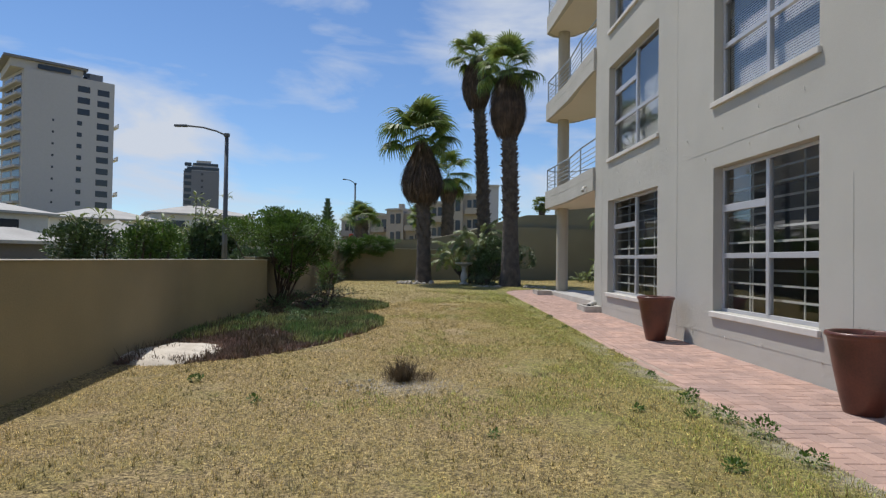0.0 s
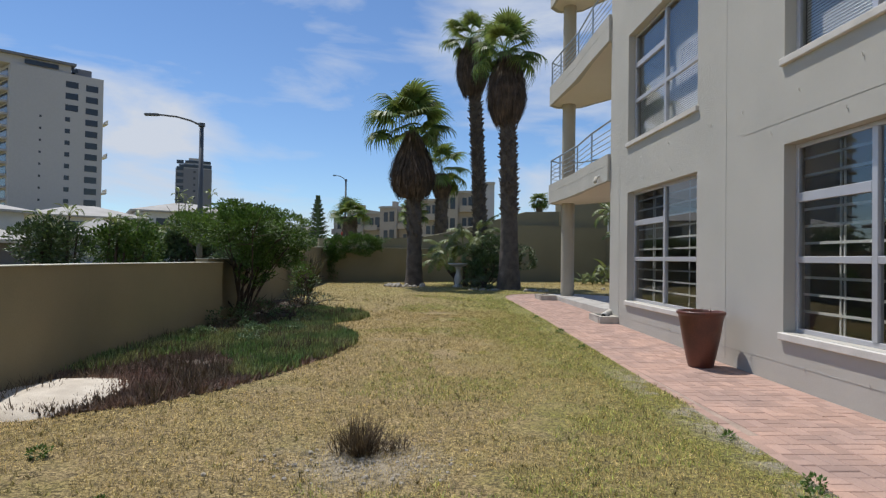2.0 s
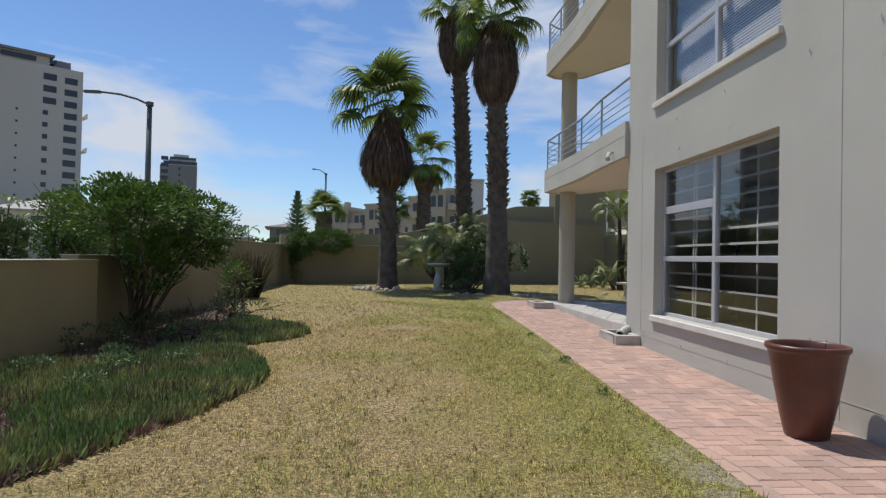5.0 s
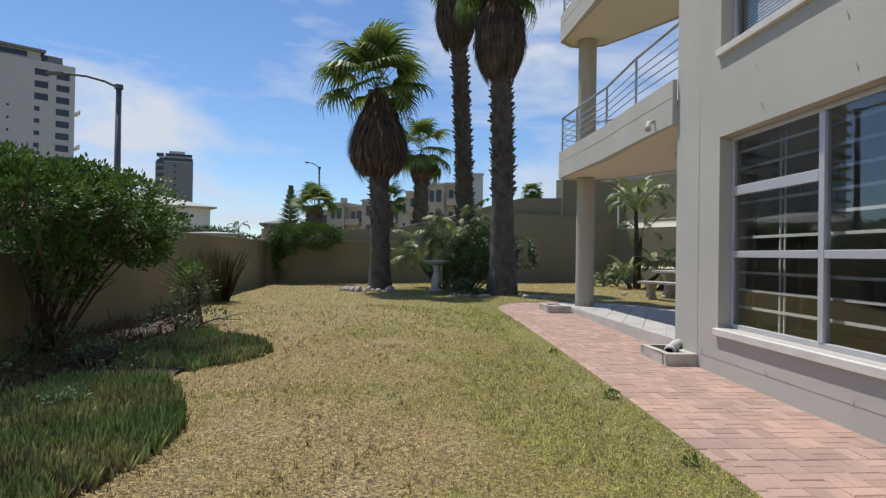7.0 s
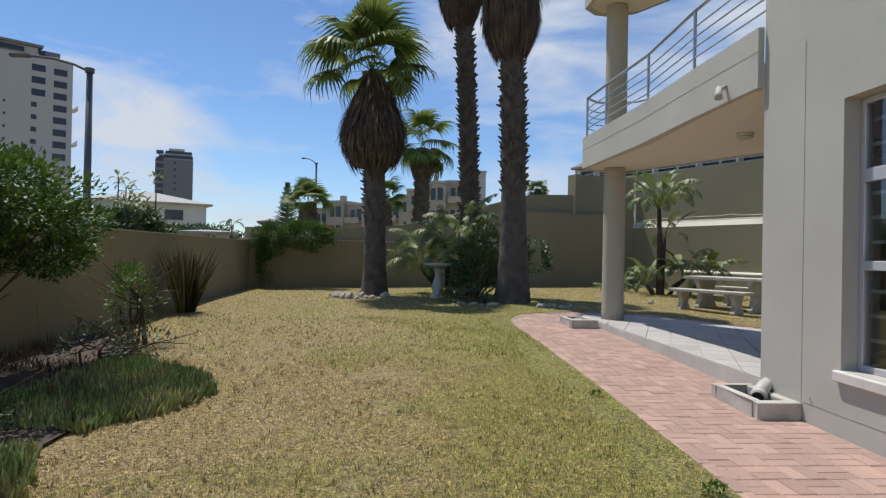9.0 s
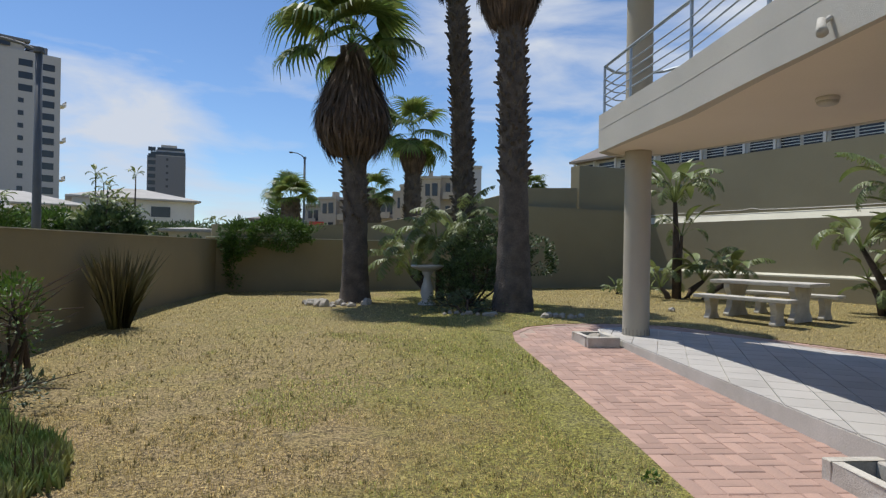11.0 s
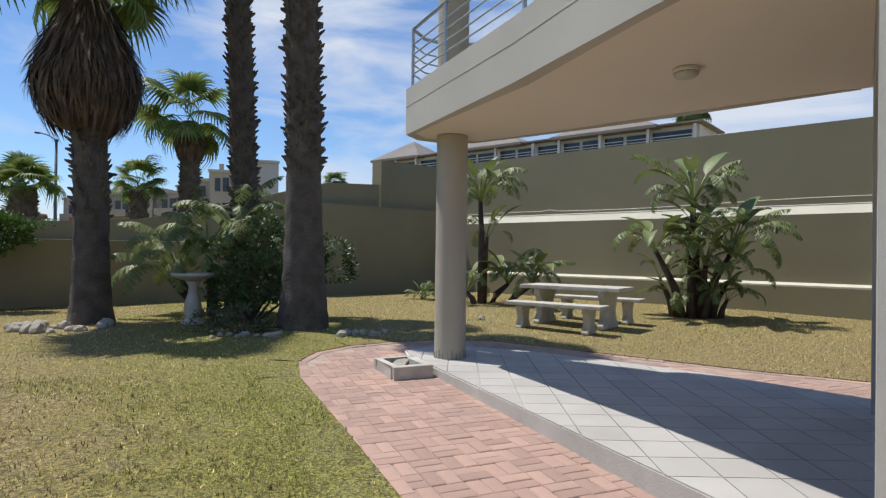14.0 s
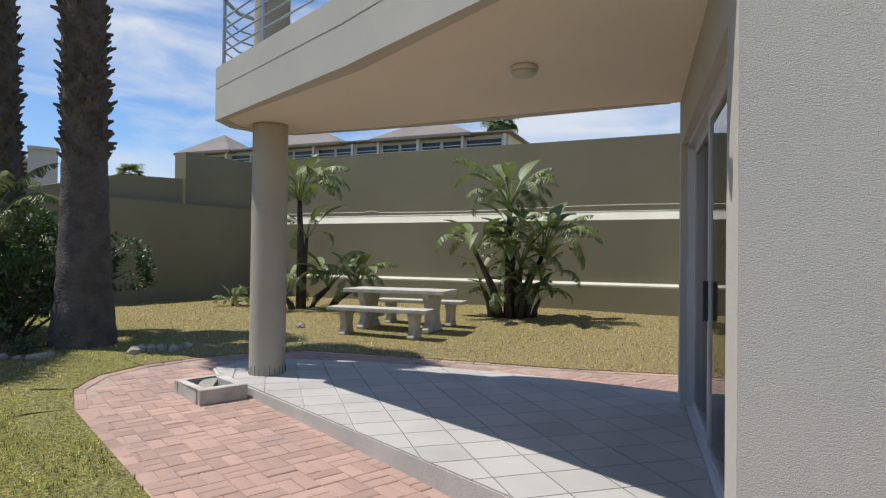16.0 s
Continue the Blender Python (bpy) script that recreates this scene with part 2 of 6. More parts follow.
# lawn: dry thatch with green patches along the paving
M_LAWN = bpy.data.materials.new("lawn")
M_LAWN.use_nodes = True
n_, l_ = M_LAWN.node_tree.nodes, M_LAWN.node_tree.links
b_ = n_["Principled BSDF"]
b_.inputs["Roughness"].default_value = 0.95
g_ = n_.new("ShaderNodeNewGeometry")
x_ = n_.new("ShaderNodeSeparateXYZ")
l_.new(g_.outputs["Position"], x_.inputs[0])


def lawn_noise(scale, detail=4.0, rough=0.6):
    t = n_.new("ShaderNodeTexNoise")
    t.inputs["Scale"].default_value, t.inputs["Detail"].default_value, t.inputs["Roughness"].default_value = scale, detail, rough
    l_.new(g_.outputs["Position"], t.inputs["Vector"])
    return t.outputs["Fac"]


def lawn_math(op, a, b):
    t = n_.new("ShaderNodeMath")
    t.operation = op
    for k, v in enumerate((a, b)):
        if isinstance(v, float):
            t.inputs[k].default_value = v
        else:
            l_.new(v, t.inputs[k])
    return t.outputs[0]


def lawn_range(v, a, b, c, d):
    t = n_.new("ShaderNodeMapRange")
    for k, q in zip(("From Min", "From Max", "To Min", "To Max"), (a, b, c, d)):
        t.inputs[k].default_value = q
    l_.new(v, t.inputs["Value"])
    return t.outputs["Result"]


def lawn_mix(f, a, b):
    t = n_.new("ShaderNodeMix")
    t.data_type = "RGBA"
    l_.new(f, t.inputs[0])
    for k, v in ((6, a), (7, b)):
        if isinstance(v, tuple):
            t.inputs[k].default_value = (*v, 1)
        else:
            l_.new(v, t.inputs[k])
    return t.outputs[2]


straw = lawn_mix(lawn_range(lawn_noise(38.0, 4.0, 0.75), 0.38, 0.62, 0.0, 1.0), (0.06, 0.042, 0.014), (0.72, 0.55, 0.235))
tan = lawn_mix(lawn_range(lawn_noise(42.0, 4.0, 0.75), 0.38, 0.62, 0.0, 1.0), (0.07, 0.045, 0.018), (0.76, 0.57, 0.28))
straw = lawn_mix(lawn_range(lawn_noise(2.3, 4.0), 0.42, 0.6, 0.0, 1.0), straw, tan)
olive = lawn_mix(lawn_range(lawn_noise(45.0, 4.0, 0.75), 0.38, 0.62, 0.0, 1.0), (0.07, 0.068, 0.012), (0.52, 0.48, 0.11))
edge = lawn_math("SUBTRACT", lawn_range(x_.outputs["X"], -0.6, 1.7, 0.0, 0.55), lawn_range(x_.outputs["X"], 2.2, 4.0, 0.0, 0.62))
green_f = lawn_range(lawn_math("ADD", lawn_math("ADD", lawn_noise(0.7), lawn_math("MULTIPLY", lawn_noise(5.0), 0.4)), edge), 0.72, 1.15, 0.0, 0.95)
far_green = lawn_range(x_.outputs["Y"], 12.0, 18.0, 0.0, 0.35)
base_ = lawn_mix(lawn_math("ADD", green_f, far_green), straw, olive)
bare = lawn_range(lawn_noise(1.1, 5.0, 0.7), 0.62, 0.72, 0.0, 0.55)
base_ = lawn_mix(bare, base_, (0.40, 0.335, 0.24))
spot = n_.new("ShaderNodeVectorMath")
spot.operation = "DISTANCE"
spot.inputs[1].default_value = (-1.07, 2.9, -0.18)
l_.new(g_.outputs["Position"], spot.inputs[0])
near_spot = lawn_range(lawn_math("ADD", spot.outputs["Value"], lawn_math("MULTIPLY", lawn_noise(7.0, 5.0, 0.7), 0.7)), 0.45, 0.95, 0.9, 0.0)
strip = lawn_math("MULTIPLY", lawn_range(x_.outputs["X"], 1.35, 1.62, 0.0, 1.0), lawn_range(x_.outputs["X"], 1.95, 2.1, 1.0, 0.0))
strip = lawn_math("MULTIPLY", strip, lawn_range(lawn_noise(2.2, 5.0, 0.7), 0.44, 0.54, 0.0, 0.85))
strip = lawn_math("MULTIPLY", strip, lawn_range(x_.outputs["Y"], 5.3, 6.4, 1.0, 0.12))
base_ = lawn_mix(lawn_math("MAXIMUM", near_spot, strip), base_, (0.50, 0.44, 0.35))
speck = lawn_range(lawn_noise(20.0, 6.0, 0.85), 0.36, 0.52, 0.9, 0.0)
l_.new(lawn_mix(speck, base_, (0.06, 0.05, 0.025)), b_.inputs["Base Color"])
lb_ = n_.new("ShaderNodeBump")
lb_.inputs["Strength"].default_value, lb_.inputs["Distance"].default_value = 1.0, 0.05
l_.new(lawn_noise(45.0, 5.0), lb_.inputs["Height"])
l_.new(lb_.outputs["Normal"], b_.inputs["Normal"])


# ---- mesh helpers ----
def part(name, bm, material, parent=None, label="", smooth=False, kind=""):
    me = bpy.data.meshes.new(name)
    bm.to_mesh(me)
    bm.free()
    if smooth:
        me.polygons.foreach_set("use_smooth", [True] * len(me.polygons))
    me.materials.append(material)
    ob = new(name, me)
    if parent is not None:
        ob.parent = parent
    return tagged(ob, label, kind=kind)


def pydata(name, verts, faces, material, parent=None, label="", smooth=False, kind=""):
    me = bpy.data.meshes.new(name)
    me.from_pydata(verts, [], faces)
    if smooth:
        me.polygons.foreach_set("use_smooth", [True] * len(me.polygons))
    me.materials.append(material)
    ob = new(name, me)
    if parent is not None:
        ob.parent = parent
    return tagged(ob, label, kind=kind)


def thing(name, m, label, category, group=""):
    e = new(name)
    e.empty_display_size = 0.2
    e.matrix_world = m
    return tagged(e, label, category, group)


def box(bm, x0, x1, y0, y1, z0, z1, m=None):
    v = [bm.verts.new(p) for p in ((x0, y0, z0), (x1, y0, z0), (x1, y1, z0), (x0, y1, z0), (x0, y0, z1), (x1, y0, z1), (x1, y1, z1), (x0, y1, z1))]
    for f in ((0, 3, 2, 1), (4, 5, 6, 7), (0, 1, 5, 4), (1, 2, 6, 5), (2, 3, 7, 6), (3, 0, 4, 7)):
        bm.faces.new([v[i] for i in f])
    if m is not None:
        bmesh.ops.transform(bm, matrix=m, verts=v)
    return v


def soften(bm, r=0.01, seg=2):
    bmesh.ops.bevel(bm, geom=bm.edges[:], offset=r, segments=seg, affect="EDGES", profile=0.6)
    return bm


def prism(bm, poly, z0, z1):
    """An upright prism on a counter-clockwise outline; z0 and z1 may be lists."""
    k = len(poly)
    z0 = z0 if isinstance(z0, (list, tuple)) else [z0] * k
    z1 = z1 if isinstance(z1, (list, tuple)) else [z1] * k
    a = [bm.verts.new((p[0], p[1], z)) for p, z in zip(poly, z0)]
    b = [bm.verts.new((p[0], p[1], z)) for p, z in zip(poly, z1)]
    bm.faces.new(a[::-1])
    bm.faces.new(b)
    for i in range(k):
        j = (i + 1) % k
        bm.faces.new((a[i], a[j], b[j], b[i]))


def lathe(bm, profile, seg=24, centre=(0, 0), wobble=0.0, rnd=None):
    """Rings of (radius, z), closed at both ends."""
    rings = []
    for r, z in profile:
        ring = []
        for i in range(seg):
            a = 2 * math.pi * i / seg
            q = r * (1 + (rnd.uniform(-wobble, wobble) if rnd else 0))
            ring.append(bm.verts.new((centre[0] + q * math.cos(a), centre[1] + q * math.sin(a), z)))
        rings.append(ring)
    for a, b in zip(rings, rings[1:]):
        for i in range(seg):
            j = (i + 1) % seg
            bm.faces.new((a[i], a[j], b[j], b[i]))
    bm.faces.new(rings[0][::-1])
    bm.faces.new(rings[-1])


def tube(bm, pts, radii, seg=8):
    """A round bar through the points."""
    pts = [Vector(p) for p in pts]
    radii = radii if isinstance(radii, (list, tuple)) else [radii] * len(pts)
    rings = []
    for i, p in enumerate(pts):
        d = (pts[min(i + 1, len(pts) - 1)] - pts[max(i - 1, 0)]).normalized()
        u = d.cross(Vector((0, 0, 1)) if abs(d.z) < 0.9 else Vector((1, 0, 0))).normalized()
        w = d.cross(u)
        rings.append([bm.verts.new(p + radii[i] * (math.cos(2 * math.pi * k / seg) * u + math.sin(2 * math.pi * k / seg) * w)) for k in range(seg)])
    for a, b in zip(rings, rings[1:]):
        for k in range(seg):
            j = (k + 1) % seg
            bm.faces.new((a[k], a[j], b[j], b[k]))
    bm.faces.new(rings[0][::-1])
    bm.faces.new(rings[-1])


def ground_z(y):
    return float(np.interp(y, (-20, 0, 6, 12, 15.9, 18, 20, 25, 60), (-0.22, -0.2, -0.16, -0.07, 0, 0.06, 0.1, 0.1, 0.1)))


def thick_line(pts, w):
    """Outline of a wall of width w whose garden face runs through pts; the body lies to the left of the line."""
    out = []
    for i, p in enumerate(pts):
        a, b = Vector(pts[max(i - 1, 0)]), Vector(pts[min(i + 1, len(pts) - 1)])
        d = (b - a).normalized()
        out.append((p[0] - d.y * w, p[1] + d.x * w))
    return out


def wall_run(name, pts, w, z0, z1, material, coping=0.0, mat_cop=None, label=""):
    bm = bmesh.new()
    back = thick_line(pts, w)
    for i in range(len(pts) - 1):
        prism(bm, [pts[i], pts[i + 1], back[i + 1], back[i]], z0, z1)
    ob = part(name, bm, material, None, label, kind="structure")
    if coping:
        bm = bmesh.new()
        f = thick_line(pts, -0.02)
        b = thick_line(pts, w + 0.02)
        for i in range(len(pts) - 1):
            prism(bm, [f[i], f[i + 1], b[i + 1], b[i]], z1 + 0.001, z1 + coping)
        part("coping", bm, mat_cop or material, ob)
    return ob


# ---- ground ----
EDGE = [(1.72, -9.0), (1.70, 0.1), (1.68, 2.5), (1.76, 4.5), (1.82, 7.0), (1.88, 9.5), (1.92, 12.0), (1.90, 14.5), (1.86, 16.4), (1.97, 17.2),
        (2.3, 17.75), (2.8, 18.05), (3.5, 18.2), (4.3, 18.15), (4.9, 17.95), (5.7, 17.0), (6.4, 16.1), (7.2, 15.0), (8.2, 13.9), (9.6, 12.4)]
AREA = EDGE + [(7.0, 11.0), (3.4, 11.0), (3.4, -9.0)]


def paved(x, y, poly=AREA):
    inside = False
    for (ax, ay), (bx, by) in zip(poly, poly[1:] + poly[:1]):
        if (ay > y) != (by > y) and x < (bx - ax) * (y - ay) / (by - ay) + ax:
            inside = not inside
    return inside


xs = sorted({-1500, -400, -120, -40, -16, *np.arange(-9, 17, 0.5).tolist(), 20, 40, 120, 400, 1500})
ys = sorted({-1500, -400, -60, -20, *np.arange(-8, 30, 0.5).tolist(), 40, 60, 120, 400, 1500})


def sheet_z(x, y):
    z = ground_z(y)
    if -5 < x < 15 and -8 < y < 29:
        z += 0.02 * noise.noise((x * 0.5, y * 0.5, 0))
    if paved(x, y):
        z -= 0.14
    return z


gv = [(x, y, sheet_z(x, y)) for y in ys for x in xs]
nx = len(xs)
gf = [(j * nx + i, j * nx + i + 1, (j + 1) * nx + i + 1, (j + 1) * nx + i) for j in range(len(ys) - 1) for i in range(nx - 1)]
ground = pydata("ground", gv, gf, M_LAWN, None, "dry straw-coloured lawn with green patches", True, "structure")
road_bm = bmesh.new()
box(road_bm, -60, 40, 40, 48, 0.12, 0.16)
part("road", road_bm, M_ASPHALT, None, "grey asphalt street beyond the garden wall", kind="structure")

# lawn up to the paving: a raised edge beside the sunk path
lv, lf = [], []
for k in range(len(EDGE) - 1):
    (ax, ay), (bx, by) = EDGE[k], EDGE[k + 1]
    d = Vector((bx - ax, by - ay)).normalized()
    out = Vector((-d.y, d.x))
    s = len(lv)
    for px, py in ((ax, ay), (bx, by)):
        zz = ground_z(py)
        lv += [(px, py, zz - 0.12), (px, py, zz + 0.004), (px + out.x * 0.3, py + out.y * 0.3, zz + 0.012), (px + out.x * 0.85, py + out.y * 0.85, zz - 0.035)]
    lf += [(s, s + 4, s + 5, s + 1), (s + 1, s + 5, s + 6, s + 2), (s + 2, s + 6, s + 7, s + 3)]
pydata("lawn_verge", lv, lf, M_LAWN, ground, "", False, "structure")

# ---- paving bed and patio slab ----
PATIO = [(3.355, 11.2), (3.342, 12.4), (3.325, 14.0), (3.29, 15.9), (3.25, 16.8), (3.36, 17.25), (3.75, 17.45), (4.3, 17.3), (4.95, 16.6), (5.5, 15.7), (6.0, 14.7),
         (6.57, 13.3), (6.5, 13.05)]
bm = bmesh.new()
for iy in range(114):
    for ix in range(34):
        x0, y0 = 1.5 + ix * 0.24, -9 + iy * 0.24
        if any(paved(x0 + a, y0 + b) for a in (0, 0.24) for b in (0, 0.24)) and not (x0 > 3.4 and y0 < 10.8):
            z0, z1 = ground_z(y0) - 0.0125, ground_z(y0 + 0.24) - 0.0125
            v = [bm.verts.new(p) for p in ((x0, y0, z0), (x0 + 0.24, y0, z0), (x0 + 0.24, y0 + 0.24, z1), (x0, y0 + 0.24, z1))]
            bm.faces.new(v)
bmesh.ops.remove_doubles(bm, verts=bm.verts[:], dist=0.001)
path_bed = part("paving", bm, M_SANDBED, None, "garden path of worn pink clay pavers in basket weave", kind="structure")
bm = bmesh.new()
prism(bm, PATIO, -0.4, 0.087)
patio = part("patio", bm, M_SLAB, None, "raised patio with white tiles laid on the diagonal", kind="structure")

# ---- boundary walls ----
WALL1 = [(-4.25, -9.0), (-4.35, 0.5), (-4.45, 2.6), (-4.66, 6.3), (-4.34, 10.2)]
wall_run("wall_west", WALL1, 0.23, -0.6, 1.02, M_WALL, 0.012, M_SUNLIT_TOP, "low olive-beige rendered garden wall")
wall_run("wall_west_low", [(-4.62, 10.25), (-4.55, 13.6)], 0.23, -0.4, 1.08, M_WALL, 0.012, M_SUNLIT_TOP, "low olive-beige rendered garden wall")
wall_run("wall_west_high", [(-4.55, 13.605), (-4.72, 24.22)], 0.23, -0.3, 1.50, M_WALL, 0.015, M_SUNLIT_TOP, "taller olive-beige rendered garden wall")
FAR_A, FAR_S, FAR_B = (-4.95, 24.02), (3.7, 27.215), (8.95, 29.155)
wall_run("wall_north", [FAR_A, FAR_S], 0.23, -0.3, 1.565, M_WALL, 0.02, M_SUNLIT_TOP, "rendered back garden wall with a capping in a sunlit tone")
wall_run("wall_north_middle", [FAR_S, FAR_B], 0.23, -0.3, 2.82, M_HIGHWALL, 0, None, "dark olive back wall rising to the corner")
bm = bmesh.new()
fd = (Vector(FAR_B) - Vector(FAR_A)).normalized()
fn = Vector((-fd.y, fd.x))
tops = ((-4.8, 1.92), (-1.8, 2.0), (-0.3, 2.12), (1.4, 2.5), (2.7, 2.92), (4.6, 3.46), (6.38, 3.56))
prev = None
for x, z in tops:
    s = (x - FAR_A[0]) / fd.x
    p = Vector(FAR_A) + fd * s + fn * 0.26
    q = p + fn * 0.22
    if prev:
        pp, pq, pz = prev
        prism(bm, [pp, p, q, pq], 0.0, [pz, z, z, pz])
    prev = (p, q, z)
part("wall_north_upper", bm, M_HIGHWALL, None, "tall dark olive wall that steps up behind the back wall", kind="structure")
EAST = [(8.75, 29.08), (14.3, 17.45), (18.5, 8.65), (25, -10)]
ed = [thick_line(EAST, 0.0), thick_line(EAST, 0.13), thick_line(EAST, 0.33), thick_line(EAST, 0.6)]
bm, bl = bmesh.new(), bmesh.new()
for i in range(3):
    def seg_prism(b, n0, n1, lo, hi):
        prism(b, [n0[i], n0[i + 1], n1[i + 1], n1[i]], lo, hi)
    j = i + 1
    prism(bm, [ed[0][i], ed[1][i], ed[1][j], ed[0][j]][::-1], -0.4, 0.70)
    prism(bm, [ed[1][i], ed[2][i], ed[2][j], ed[1][j]][::-1], -0.4, 2.36)
    prism(bm, [ed[2][i], ed[3][i], ed[3][j], ed[2][j]][::-1], -0.4, 4.45)
    prism(bl, [ed[0][i], ed[1][i], ed[1][j], ed[0][j]][::-1], 0.702, 0.74)
    a0, a1, b0, b1 = ed[0][i], ed[0][j], ed[1][i], ed[1][j]
    for (p0, p1, q0, q1, lo, hi) in ((a0, a1, b0, b1, 0.742, 0.80), (ed[1][i], ed[1][j], ed[2][i], ed[2][j], 2.362, 2.60)):
        v = [bl.verts.new((*c, z)) for c, z in ((p0, lo), (p1, lo), (q1, lo), (q0, lo), (q0, hi), (q1, hi))]
        bl.faces.new((v[0], v[3], v[2], v[1]))
        bl.faces.new((v[0], v[1], v[5], v[4]))
        bl.faces.new((v[2], v[3], v[4], v[5]))
        bl.faces.new((v[0], v[4], v[3]))
        bl.faces.new((v[1], v[2], v[5]))
prism(bm, [(6.385, 28.49), (9.05, 29.475), (8.9, 29.93), (6.21, 28.94)], -0.4, [4.36, 4.40, 4.40, 4.36])
wall_east = part("wall_east", bm, M_HIGHWALL, None, "tall dark olive retaining wall with two stepped ledges", kind="structure")
bmesh.ops.recalc_face_normals(bl, faces=bl.faces[:])
# ledges coloured as sunlit, about twice as pale as the wall
part("ledge", bl, M_SUNLIT_TOP, wall_east, "sloping ledges, sunlight put into their pale colour")
bm = bmesh.new()
wp = []
for k in range(41):
    s = k / 40
    x, y = ed[2][0][0] + (ed[2][1][0] - ed[2][0][0]) * s * 1.0, ed[2][0][1] + (ed[2][1][1] - ed[2][0][1]) * s
    wp.append((x - 0.03, y - 0.03, 2.66 + 0.06 * s + 0.03 * math.sin(9 * s) + (0.05 if 0.3 < s < 0.34 else 0)))
tube(bm, wp, 0.012, 5)
part("cable", bm, M_PVC, wall_east, "thin loose cable along the ledge")

# ---- building ----
FX = 3.26
ST = 2.96
WIN = {"A": (7.42, 10.27), "B": (3.06, 5.37)}
LEVELS = [(0.40, 2.46), (3.415, 5.49), (6.34, 8.42), (9.3, 11.3)]
CORN = 11.29
cols = [(WIN["B"][1], WIN["A"][0]), (-9.0, WIN["B"][0]), (WIN["A"][1], CORN)]
T = 0.24
facade = None
zb = [-0.5] + [v for lv_ in LEVELS for v in lv_] + [12.2]
panels = [(a, b, -0.5, 12.2) for a, b in cols] + [(*WIN[key], zb[k], zb[k + 1]) for key in ("A", "B") for k in range(0, len(zb), 2)]
for a, b, lo, hi in panels:
    bm = bmesh.new()
    box(bm, FX, FX + T, a, b, lo, hi)
    if facade is None:
        facade = part("wall_facade", bm, M_FACADE, None, "grey-beige rendered facade of the apartment block", kind="structure")
    else:
        part("wall_panel", bm, M_FACADE, facade)
# patio wall, at an angle, with the sliding door
DW0, DWD = Vector((FX, CORN)), Vector((0.848, 0.530)).normalized()
DWN = Vector((-DWD.y, DWD.x))


def dw(s, n):
    p = DW0 + DWD * s + DWN * n
    return (p.x, p.y)


DOOR0, DOOR1 = 0.32, 3.14
bm = bmesh.new()
for s0, s1, lo, hi in ((0.0, DOOR0, -0.5, 12.2), (DOOR1, 3.36, -0.5, 12.2)):
    if s0 == 0.0:
        prism(bm, [(FX + 0.001, CORN + 0.001), (FX + T, CORN + 0.001), dw(DOOR0, -0.1), dw(DOOR0, 0.0)][::1], lo, hi)
    else:
        prism(bm, [dw(s0, -T), dw(s1, -T), dw(s1, 0), dw(s0, 0)], lo, hi)
for lo, hi in ((2.42, 3.46), (5.4, 6.42), (8.36, 9.4), (11.2, 12.2)):
    prism(bm, [dw(DOOR0 + 0.001, -T), dw(DOOR1 - 0.001, -T), dw(DOOR1 - 0.001, 0), dw(DOOR0 + 0.001, 0)], lo, hi)
part("wall_patio", bm, M_FACADE, None, "rendered wall with a glazed sliding door", kind="structure")
bm = bmesh.new()
p1, p2 = dw(3.36, -0.001), dw(3.36, -T)
prism(bm, [(p1[0] - 0.12, p1[1] - 0.12), (9.3, 2.0), (9.3, -9.0), (9.1, -9.0), (9.1, 2.0), (p2[0] - 0.2, p2[1] - 0.1)][::-1], -0.5, 12.2)
box(bm, FX, 9.1, -9.2, -9.0, -0.5, 12.2)
part("wall_building_rear", bm, M_FACADE, None, "plain rendered wall", kind="structure")
for k, z in enumerate((-0.45, 2.56, 5.52, 8.46, 12.2)):
    bm = bmesh.new()
    top = 0.28 if k == 0 else 0.24
    prism(bm, [(FX + T + 0.004, -8.99), (9.09, -8.99), (9.09, 1.99), (6.0, 12.4), dw(3.2, -T - 0.01), dw(0.32, -T - 0.02), (FX + T + 0.004, CORN - 0.1)], z, z + top + (0.26 if k == 0 else 0))
    part("ceiling" if k else "floor", bm, M_SOFFIT if k else M_TILE, None, "plain slab", kind="structure")
# added walls behind the glass, coloured dark to stand for unlit rooms
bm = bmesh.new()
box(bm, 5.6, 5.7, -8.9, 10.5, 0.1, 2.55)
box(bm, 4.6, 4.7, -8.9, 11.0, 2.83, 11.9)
part("partition", bm, M_DARK, None, "added inner wall, the room's shade put into its dark colour", kind="structure")

# grooves and wire clips on the facade
bm = bmesh.new()
for y, a, b in ((10.715, -0.1, 3.05), (6.6, -0.1, 9.0), (2.55, -0.1, 2.0)):
    box(bm, FX - 0.003, FX - 0.0005, y, y + 0.005, a, b)
for z, a, b in ((0.06, 2.0, 10.7), (2.72, -1.0, 6.2)):
    box(bm, FX - 0.003, FX - 0.0005, a, b, z, z + 0.004)
part("groove", bm, M_CRACK, facade, "thin cracks and joints in the render")
clips = bmesh.new()
for y, z in ((10.6, 0.1), (9.4, 0.08), (8.3, 0.07), (6.9, 0.05), (6.0, 0.03), (5.0, 0.05), (4.1, 0.07), (3.0, 0.05), (2.2, 0.06),
             (9.6, 3.02), (8.4, 3.05), (7.0, 3.02), (6.2, 3.0), (5.1, 2.98), (4.2, 3.05), (3.3, 3.02), (9.5, 2.62), (8.3, 2.62), (5.6, 2.62), (4.4, 2.62), (3.4, 2.62)):
    tube(clips, [(FX - 0.004, y, z), (FX - 0.011, y, z - 0.006), (FX - 0.012, y, z + 0.028)], 0.005, 6)
part("wire_clip", clips, M_SILL, facade, "small painted wire clips")


